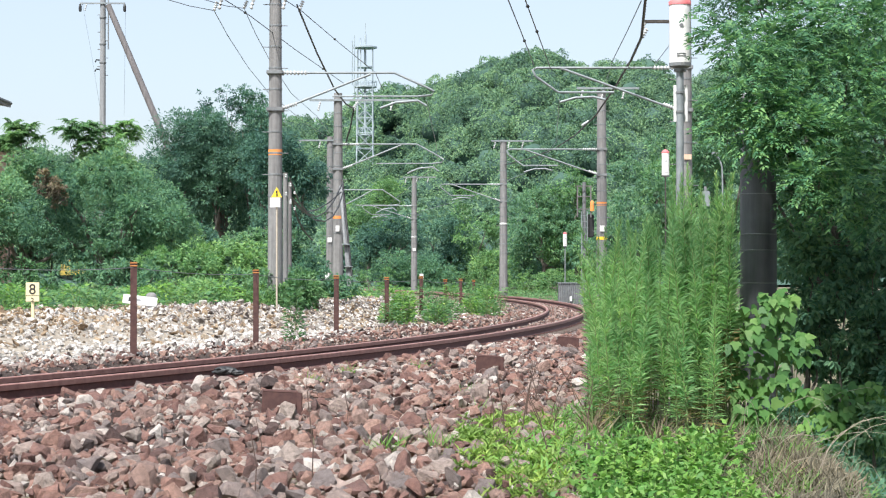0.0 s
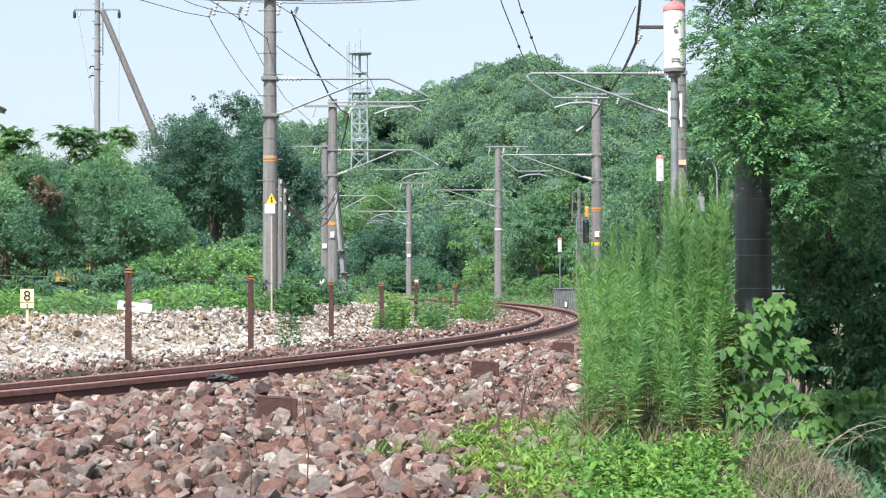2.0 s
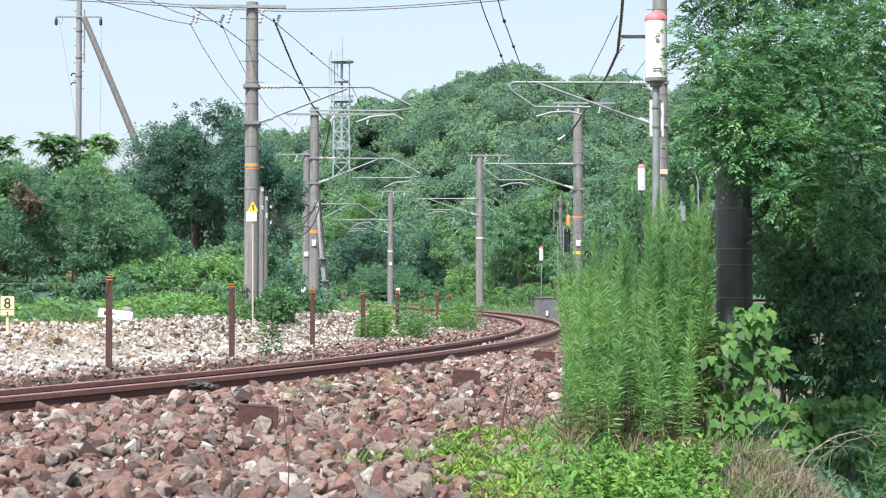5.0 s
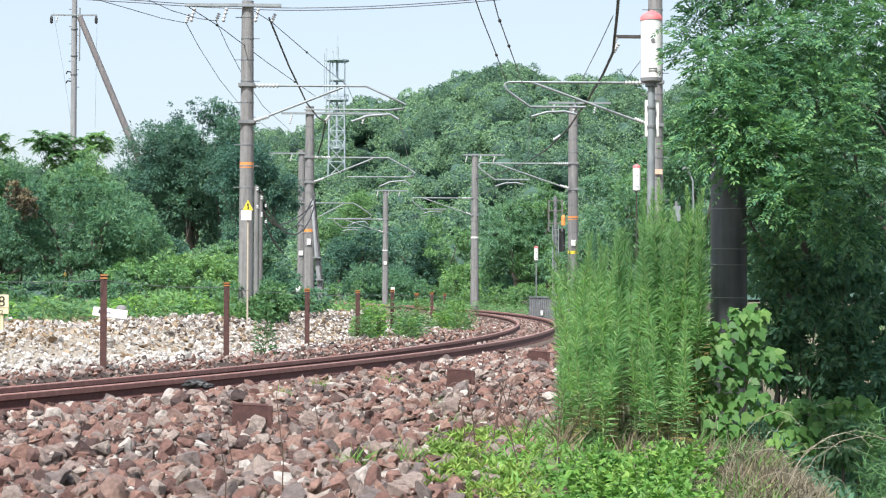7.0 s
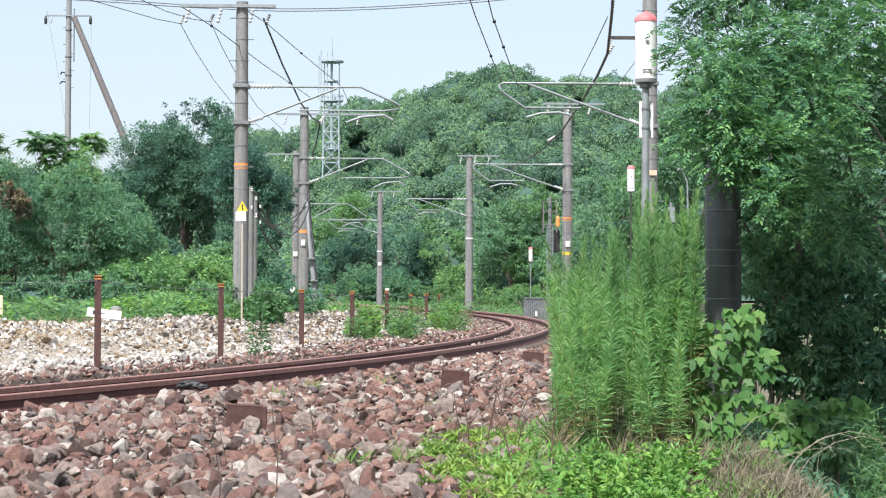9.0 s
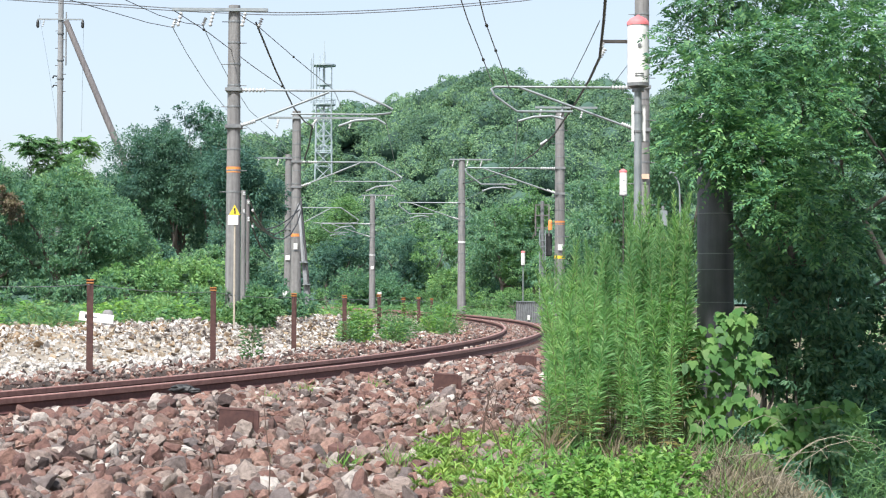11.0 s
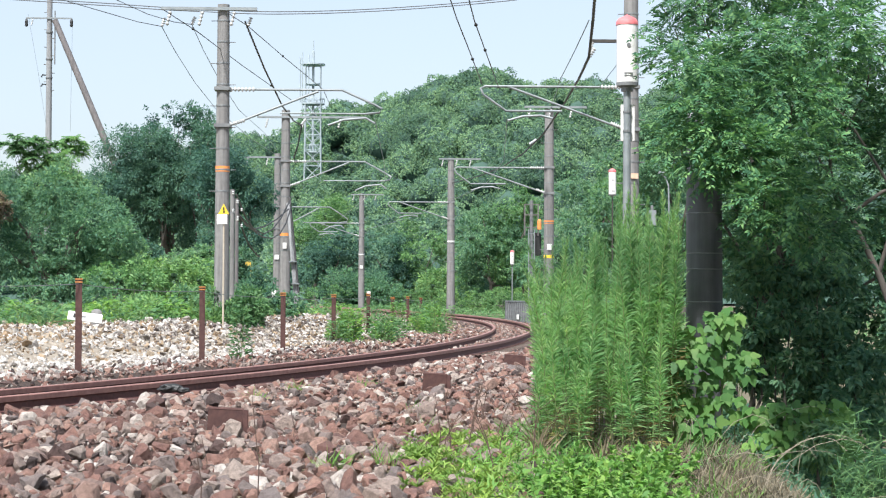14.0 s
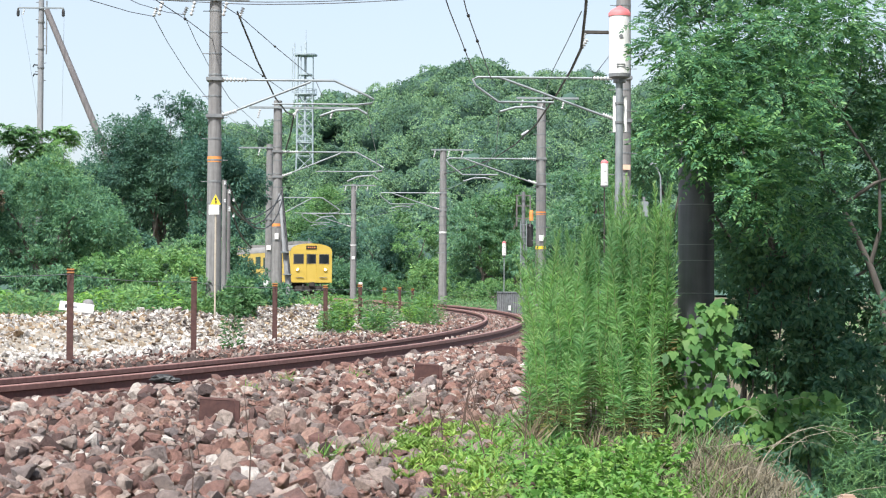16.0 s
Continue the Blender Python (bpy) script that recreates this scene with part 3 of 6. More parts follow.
# ---- track ----
def build_track():
    track = thing("railway_track", "single curved railway track with rusty rails", "railway track", kind="structure")
    half = [(0.0635, 0), (0.0635, 0.012), (0.012, 0.035), (0.0085, 0.096), (0.0355, 0.110), (0.0355, 0.164), (0.026, RAIL_H)]
    prof = half + [(-a, b) for a, b in half[::-1]]
    ss = np.concatenate([np.arange(0, 120, 0.5), np.arange(120, 230, 2.0)])
    for u0, extra in ((GAUGE_HALF, 1), (-GAUGE_HALF, 0)):
        g, top = Geo(), Geo()
        v = []
        for s in ss:
            lift = cant(s) * extra - RAIL_H
            for a, b in prof:
                x, y, z, _ = on_track(s, u0 + a, lift + b)
                v.append((x, y, z))
        m = len(prof)
        side, head = [], []
        for i in range(len(ss) - 1):
            for k in range(m):
                q = (i * m + k, i * m + (k + 1) % m, (i + 1) * m + (k + 1) % m, (i + 1) * m + k)
                (head if k in (4, 5, 6, 7, 8) else side).append(q)
        rail = g.add(v, side).part("rail", M_RAIL, track, "rust-brown steel rail")
        top.add(v, head).part("rail_head", M_RAILTOP, rail, "worn brown running surface")
    slab = Geo().box((0, 0, 0), (2.1, 0.22, 0.14), bevel=0.012).mesh("sleeper", M_SLEEPER)
    plate = Geo().box((0, 0, 0), (0.3, 0.16, 0.025), bevel=0.004).mesh("rail_plate", M_RUST)
    for s in np.arange(1.0, 112, 0.62):
        x, y, z, a = on_track(s, 0, -RAIL_H - 0.075)
        ob = new("sleeper", slab)
        ob.matrix_basis = pose(x, y, z + cant(s) / 2, 0, math.degrees(-math.atan(cant(s) / 1.13)), -math.degrees(a))
        ob.parent = track
        if s < 60:
            for u in (-GAUGE_HALF, GAUGE_HALF):
                p = new("rail_plate", plate)
                p.parent = ob
                p.location = (u, 0, 0.08)
    # folded steel anchor plates at the sleeper ends: a face with a rolled top and one flared end
    def anchor():
        g = Geo()
        g.box((-0.01, 0, 0.0), (0.30, 0.016, 0.24), bevel=0.004)
        g.tube([(-0.16, 0.006, 0.118), (0.14, 0.006, 0.122)], 0.017, 8)
        g.box((0.0, 0.07, 0.112), (0.30, 0.14, 0.014), bevel=0.004)
        rows = [(0.138, 0.0), (0.150, -0.035), (0.172, -0.055), (0.182, -0.05)]
        v = [(x + dx, y, z) for z, dx in ((0.125, 0.0), (0.02, 0.005), (-0.16, 0.035)) for x, y in rows + [(x - 0.012, y + 0.012) for x, y in rows[::-1]]]
        m = len(rows) * 2
        g.add(v, [(i * m + k, i * m + (k + 1) % m, (i + 1) * m + (k + 1) % m, (i + 1) * m + k) for i in range(2) for k in range(m)] + [tuple(range(m))[::-1], tuple(range(2 * m, 3 * m))])
        return g.mesh("anchor_plate", M_RUST)
    shape = anchor()
    for x, y, z, turned in ((-1.41, 15.2, 0.19, 8), (0.571, 22, 0.190, 5), (2.016, 28.5, 0.205, 5)):
        ob = new("anchor_plate", shape)
        ob.matrix_basis = pose(x, y, z, 0, 4, turned)
        ob.parent = track
        ob["label"] = "rusty folded steel plate at a sleeper end"


build_track()


# ---- fence inside the curve ----
def build_fence():
    fence = thing("wire_fence", "low fence of rusty steel posts and one wire", "fence")
    tops = [(-5.990, 22, 1.508), (-4.235, 24, 1.504), (-2.990, 28, 1.420), (-1.951, 32, 1.334), (-1.194, 37, 1.304), (-0.528, 42, 1.331), (0.061, 47, 1.244), (0.530, 53, 1.254), (1.045, 60, 1.209)]
    for x, y, z in tops:
        b = float(ground_height(x, y)[0])
        h = z - b
        g = Geo()
        # old rail used as a post: web and two flanges
        g.box((0, 0, h / 2 - 0.15), (0.018, 0.07, h + 0.3), bevel=0.003).box((0, -0.045, h / 2 - 0.15), (0.09, 0.018, h + 0.3), bevel=0.003).box((0, 0.04, h / 2 - 0.15), (0.065, 0.022, h + 0.3), bevel=0.003)
        post = g.part("post", M_RUST, fence)
        post.matrix_basis = pose(x, y, b, 0, 0, 8)
        c = Geo().box((0, 0, h - 0.045), (0.105, 0.13, 0.022), bevel=0.006).box((0, 0, h - 0.005), (0.105, 0.13, 0.022), bevel=0.006).part("cap", M_CAP, post, "faded orange band round the top")
    g = Geo()
    for a, b in zip(tops, tops[1:]):
        pts = [Vector(a).lerp(Vector(b), t) - Vector((0, 0.08, 0.07 + 0.16 * t * (1 - t))) for t in np.linspace(0, 1, 9)]
        g.tube(pts, 0.005, 5)
    g.part("wire", M_STEELDARK, fence, "thin grey fence wire")


build_fence()


# ---- poles ----
def concrete_pole(x, y, top, r0, r1, label, name="catenary_pole", mat=None, steps=True, band=None, base=None):
    b = float(ground_height(x, y)[0]) - 0.3 if base is None else base
    pole = thing(name, label, "pole", (x, y, b))
    h = top - b
    Geo().lathe((0, 0, 0), [(r0 + (r1 - r0) * t, h * t) for t in np.linspace(0, 1, 12)], 20).part("shaft", mat or M_CONCRETE, pole, smooth=True)
    radius = lambda z: r0 + (r1 - r0) * (z - b) / h
    if steps:
        for i, z in enumerate(np.arange(b + 2.6, top - 0.2, 0.45)):
            r = radius(z)
            g = Geo().lathe((0, 0, z - b - 0.02), [(r + 0.006, 0), (r + 0.008, 0.02), (r + 0.006, 0.04)], 16)
            g.tube([(-r - 0.13 if i % 2 else r + 0.13, 0, z - b), (0, 0, z - b)], 0.009, 6)
            g.part("step_band", M_STEELDARK, pole)
    if band:
        for z, w, mat_b, lab in band:
            r = radius(z)
            Geo().lathe((0, 0, z - b - w / 2), [(r + 0.004, 0), (r + 0.004, w)], 20).part("band", mat_b, pole, lab)
    return pole, b


def insulator(g, a, b, r=0.055, n=7):
    """A string of porcelain discs from a to b."""
    a, b = Vector(a), Vector(b)
    pts, rad = [], []
    for i in range(n):
        for t, k in ((0.1, 0.4), (0.45, 1.0), (0.6, 0.95), (0.95, 0.4)):
            pts.append(a.lerp(b, (i + t) / n)); rad.append(r * k)
    g.tube(pts, rad, 10)


def bracket(pole, b, root, reach, ang, rise, drop, thick=0.025):
    """Hinged cantilever: top tube, stay tube, curved end and steady arm. ang: the way out from the pole, degrees from +x."""
    c, s = math.cos(radians(ang)), math.sin(radians(ang))
    x0, y0, _ = pole.location
    def p(r, z):
        return (r * c, r * s, z - b)
    g = Geo()
    z1, z0 = root + rise, root
    if ang == 180:
        g.tube([p(0.1, z1), p(reach * 0.97, z1), p(reach, z1 - 0.04), p(reach * 0.98, z1 - drop * 0.35), p(reach * 0.83, z1 - drop), p(reach * 0.46, z1 - drop)], thick, 8)
        g.tube([p(0.1, z0), p(reach * 0.82, z1)], thick, 8)
        g.tube([p(reach * 0.82, z1 - drop * 1.4), p(reach * 0.72, z1 - drop * 1.22), p(reach * 0.60, z1 - drop * 1.18), p(reach * 0.52, z1 - drop * 1.3)], thick, 8)
    else:
        g.tube([p(0.1, z1), p(reach * 0.75, z1), p(reach * 0.95, z1 - drop * 0.6), p(reach, z1 - drop * 0.78), p(reach * 0.985, z1 - drop * 0.95), p(reach * 0.9, z1 - drop)], thick, 8)
        g.tube([p(0.1, z0), p(reach * 0.60, z1 - 0.03)], thick, 8)
        g.tube([p(reach * 0.36, z1 - drop), p(reach * 0.92, z1 - drop)], thick * 0.7, 8)
        g.tube([p(reach * 0.66, z1 - drop * 1.5), p(reach * 0.76, z1 - drop * 1.26), p(reach * 0.9, z1 - drop * 1.18), p(reach * 0.955, z1 - drop * 1.4)], thick, 8)
    arm = g.part("cantilever_arm", M_STEEL, pole, "pale grey steel cantilever arm", smooth=True)
    t = 0.16
    for q, w, z in ((p(0.14, z1), p(0.14 + reach * 0.16, z1), z1), (p(0.1, z0 + 0.02), p(0.1 + (reach * 0.7 - 0.1) * t, z0 + (z1 - z0) * t), z0)):
        ins = Geo()
        insulator(ins, q, w, thick * 2.0)
        ins.part("insulator", M_PORCELAIN, arm, "white ribbed insulator", smooth=True)
        Geo().box(p(0, z), (0.35, 0.35, 0.08), bevel=0.01).part("bracket_clamp", M_STEELDARK, arm)
    return arm


def crossarm(pole, b, z, a0, a1, pins=3, drop=0.0):
    g = Geo()
    g.box(((a0 + a1) / 2, -0.15, z - b), (a1 - a0, 0.07, 0.07), bevel=0.006)
    arm = g.part("crossarm", M_STEEL, pole, "grey steel crossarm")
    for k in range(pins):
        x = a0 + (a1 - a0) * (k + 0.3) / pins
        ins = Geo()
        insulator(ins, (x, -0.15, z - b - 0.05), (x - 0.08, -0.15, z - b - 0.36), 0.045, 4)
        ins.part("insulator", M_PORCELAIN, arm, "white hanging insulator", smooth=True)


def plate(pole, b, z, w, h, mat, name="number_plate", label="small white plate", r=0.2, x=0.0):
    return Geo().box((x, -r - 0.012, z - b), (w, 0.012, h), bevel=0.003).part(name, mat, pole, label)


def build_poles():
    G = "catenary poles along the curve"
    # inside the curve, first
    x, y, z = (-3.545, 37, 3.941)
    p, b = concrete_pole(x, y, 7.42, 0.165, 0.125, "grey concrete catenary pole with an orange band", band=[(z, 0.12, M_ORANGE, "faded orange band")])
    tagged(p, group=G)
    bracket(p, b, 4.85, 3.35, 0, 0.78, 0.5)
    crossarm(p, b, 7.307, -1.3, 0.72, 3)
    # next, with a stay pole in front and its equipment
    x, y, z = (-3.540, 59, 5.512)
    p, b = concrete_pole(x, y, 7.510, 0.19, 0.14, "grey concrete catenary pole with cables", band=[(3.323, 0.1, M_ORANGE, "orange band")])
    tagged(p, group=G)
    bracket(p, b, 4.941, 3.55, 0, 0.85, 0.65)
    plate(p, b, 2.942, 0.13, 0.2, M_WHITE)
    crossarm(p, b, 7.263, -0.95, 2.7, 3)
    x, y, z = (-5.161, 80, 7.011)
    p, b = concrete_pole(x, y, 7.734, 0.19, 0.14, "slim concrete catenary pole with a small crossarm")
    tagged(p, group=G)
    bracket(p, b, 4.301, 3.2, 0, 1.0, 0.7)
    crossarm(p, b, 7.553, -1.6, 0.2, 2)
    plate(p, b, 3.011, 0.2, 0.22, M_WHITE)
    # outside the curve
    x, y, z = (5.096, 37, 3.822)
    p, b = concrete_pole(x, y, 8.2, 0.19, 0.15, "grey concrete catenary pole behind the white lamp")
    tagged(p, group=G)
    plate(p, b, 3.834, 0.16, 0.11, M_PEACH, "number_plate", "faded peach plate", 0.19, 0.05)
    bracket(p, b, 4.825, 3.2, 180, 0.91, 0.52)
    x, y, z = (5.348, 59, 5.512)
    p, b = concrete_pole(x, y, 7.605, 0.19, 0.15, "grey concrete catenary pole beyond the curve", band=[(3.780, 0.12, M_ORANGE, "orange band"), (2.619, 0.1, M_YELLOW, "yellow band")])
    tagged(p, group=G)
    bracket(p, b, 4.751, 3.2, 180, 0.87, 0.55)
    crossarm(p, b, 7.662, -0.85, 1.25, 3)
    plate(p, b, 2.942, 0.16, 0.2, M_WHITE)
    x, y, z = (2.968, 86, 7.439)
    p, b = concrete_pole(x, y, 8.050, 0.21, 0.16, "grey concrete catenary pole at the far bend", band=[(3.944, 0.08, M_WHITE, "white band")])
    tagged(p, group=G)
    bracket(p, b, 5.026, 3.1, 180, 0.85, 0.55)
    crossarm(p, b, 7.994, -0.6, 1.45, 3)
    x, y, z = (-1.843, 112, 4.599)
    p, b = concrete_pole(x, y, 7.778, 0.21, 0.16, "distant grey concrete catenary pole", band=[(3.912, 0.1, M_WHITE, "white band")])
    tagged(p, group=G)
    bracket(p, b, 5.032, 3.3, 180, 0.85, 0.55)
    crossarm(p, b, 7.706, -0.7, 1.4, 3)
    plate(p, b, 3.081, 0.2, 0.2, M_WHITE)
    # power line pole on the bank and its raking strut
    x, y, z = (-16.534, 85, 12.029)
    p, b = concrete_pole(x, y, 15.594, 0.17, 0.13, "pale concrete power pole above the bushes", "power_pole", M_CONCRETE_PALE, False)
    for k in range(10):
        zz = 13.126 + k * 0.42 - 2.0
        Geo().tube([(-0.26 if k % 2 else 0.26, 0, zz - b), (0, 0, zz - b)], 0.02, 6).part("step_bolt", M_STEELDARK, p)
    crossarm(p, b, 14.607, -1.1, 1.1, 2)
    Geo().box((0.28, -0.1, 13.674 - b), (0.06, 0.06, 2.6), bevel=0.01).part("cable_pipe", M_STEELDARK, p)
    for dx in (-1.08, 1.08):
        Geo().lathe((dx, -0.15, 14.607 - b - 0.42), [(0.03, 0), (0.075, 0.05), (0.075, 0.26), (0.04, 0.38)], 12).part("cable_head", M_BLACK, p, "dark cable termination")
    for dz in (0.0, -1.3, -2.2):
        Geo().lathe((0, 0, 13.9 - b + dz), [(0.165, 0), (0.17, 0.04), (0.165, 0.08)], 16).part("clamp_band", M_STEELDARK, p)
    for dz in (-2.75, -3.2):
        Geo().tube([(-0.14, -0.05, 14.6 - b + dz), (-0.30, -0.08, 14.62 - b + dz), (-0.36, -0.08, 14.5 - b + dz)], 0.035, 6).part("hook", M_BLACK, p, "dark cable hook")
    a, c = (-16.210, 84.6, 14.489), (-12.627, 84, 6.213)
    strut = thing("raking_strut", "weathered brown timber strut against a power pole", "pole")
    Geo().tube([a, c, (-10.050, 83.3, -0.009)], [0.14, 0.17, 0.18], 14).part("shaft", M_WOODPOLE, strut, smooth=True)
    return


build_poles()


# ---- hill, forest ----
def hill_height(x, y):
    """Wooded hill behind the curve."""
    h = 38.5 * np.exp(-(((x - 17) / 36) ** 2) - ((y - 335) / 62) ** 2)
    h = np.maximum(h, 38.5 * np.exp(-(((x - 36) / 34) ** 2) - ((y - 345) / 62) ** 2))
    h = np.maximum(h, 44.0 * np.exp(-(((x - 72) / 46) ** 2) - ((y - 345) / 70) ** 2))
    h = np.maximum(h, 33.5 * np.exp(-(((x + 10) / 25) ** 2) - ((y - 345) / 60) ** 2))
    h = np.maximum(h, 34.5 * np.exp(-(((x - 3) / 22) ** 2) - ((y - 340) / 60) ** 2))
    h = np.maximum(h, 28.5 * np.exp(-(((x + 32) / 22) ** 2) - ((y - 355) / 50) ** 2))
    h = np.maximum(h, 21.0 * smooth(y, 290, 350) * np.exp(-(((x + 90) / 70) ** 4)))
    return h


def build_hill():
    xs, ys = np.arange(-150, 170, 5.0), np.arange(200, 520, 6.0)
    gx, gy = np.meshgrid(xs, ys)
    z = hill_height(gx.ravel(), gy.ravel()) + 0.1
    nx, ny = len(xs), len(ys)
    g = Geo().add(np.stack([gx.ravel(), gy.ravel(), z], 1), [(j * nx + i, j * nx + i + 1, (j + 1) * nx + i + 1, (j + 1) * nx + i) for j in range(ny - 1) for i in range(nx - 1)])
    tagged(g.part("hillside", M_FOREST_SHADE, smooth=True), "ground of the wooded hill, coloured as shade", "hill", kind="structure")
    rng = np.random.default_rng(21)
    pts = scatter(rng, 4600, -100, 104, 215, 356)
    ok = np.abs(pts[:, 0] - 4) < pts[:, 1] * 0.285
    pts = pts[ok]
    h = hill_height(pts[:, 0], pts[:, 1])
    sel = rng.random(len(pts)) < np.where(h > 2, 0.58, 0.36)
    pts, h = pts[sel], h[sel]
    faces, g = [], Geo()
    for (x, y), hz in zip(pts, h):
        if hz < 1.2 and (x < -8 and y < 300):
            continue
        r = rng.uniform(1.9, 4.4)
        c = np.array((x, y, hz + r * rng.uniform(0.35, 0.85)))
        # trees low on the slope stand behind others and need fewer leaves
        k = int((460 if x < 0.19 * y else 250) * (r / 2.5) ** 2 * (1.0 if hz > 6.0 else 0.3))
        d = unit(rng.normal(size=(k, 3)))
        d[:, 2] = np.abs(d[:, 2]) * 1.0 - 0.14
        d[:, 1] = -np.abs(d[:, 1]) * rng.choice([1, 1, 1, 1, -0.4], k)
        lump = 1 + 0.20 * np.sin(d[:, 0] * 5.5 + x) * np.sin(d[:, 2] * 6 + y) + 0.10 * np.sin(d[:, 0] * 13 + y) * np.sin(d[:, 2] * 12 + x)
        p = c + d * np.array((r, r, r * rng.uniform(0.8, 1.1))) * lump[:, None] * rng.uniform(0.88, 1.04, (k, 1))
        ax = d * 0.45 + rng.normal(0, 0.6, (k, 3))
        L = rng.uniform(0.20, 0.40, k) * (1.0 if hz > 6.0 else 1.6)
        faces.append(leaf_faces(p, ax, L, L * 0.9, rng, d + rng.normal(0, 0.34, (k, 3)), "spray"))
        # solid lump added in each crown, its dark colour painted as shade
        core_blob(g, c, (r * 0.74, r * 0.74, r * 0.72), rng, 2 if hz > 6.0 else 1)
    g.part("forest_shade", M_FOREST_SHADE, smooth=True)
    tagged(bpy.data.objects["forest_shade"], "solid lumps coloured as shade inside the forest canopy", "forest", kind="stuff")
    ob = new("forest", quads_mesh("forest", np.concatenate(faces), M_LEAF_HILL, 3))
    tagged(ob, "dense green deciduous forest covering the hill", "forest", kind="stuff")


build_hill()


# ---- trees and bushes behind the fence ----
def tree(label, base, clumps, density, size, mat, seed, name="tree", radius=0.16, **k):
    t = thing(name, label, name)
    tops = [c for c, r in clumps]
    trunk_of(t, base, tops[:7], radius, seed)
    crown_of(t, clumps, density, size, mat, seed + 1, **k)
    return t


def spread(seed, n, centre, radii, rmin, rmax, flat=0.85):
    rng = np.random.default_rng(seed)
    p, d = clump(rng, n, centre, radii, 0.2)
    r = rng.uniform(rmin, rmax, n)
    return [(tuple(a), (b, b, b * flat)) for a, b in zip(p.tolist(), r.tolist())]


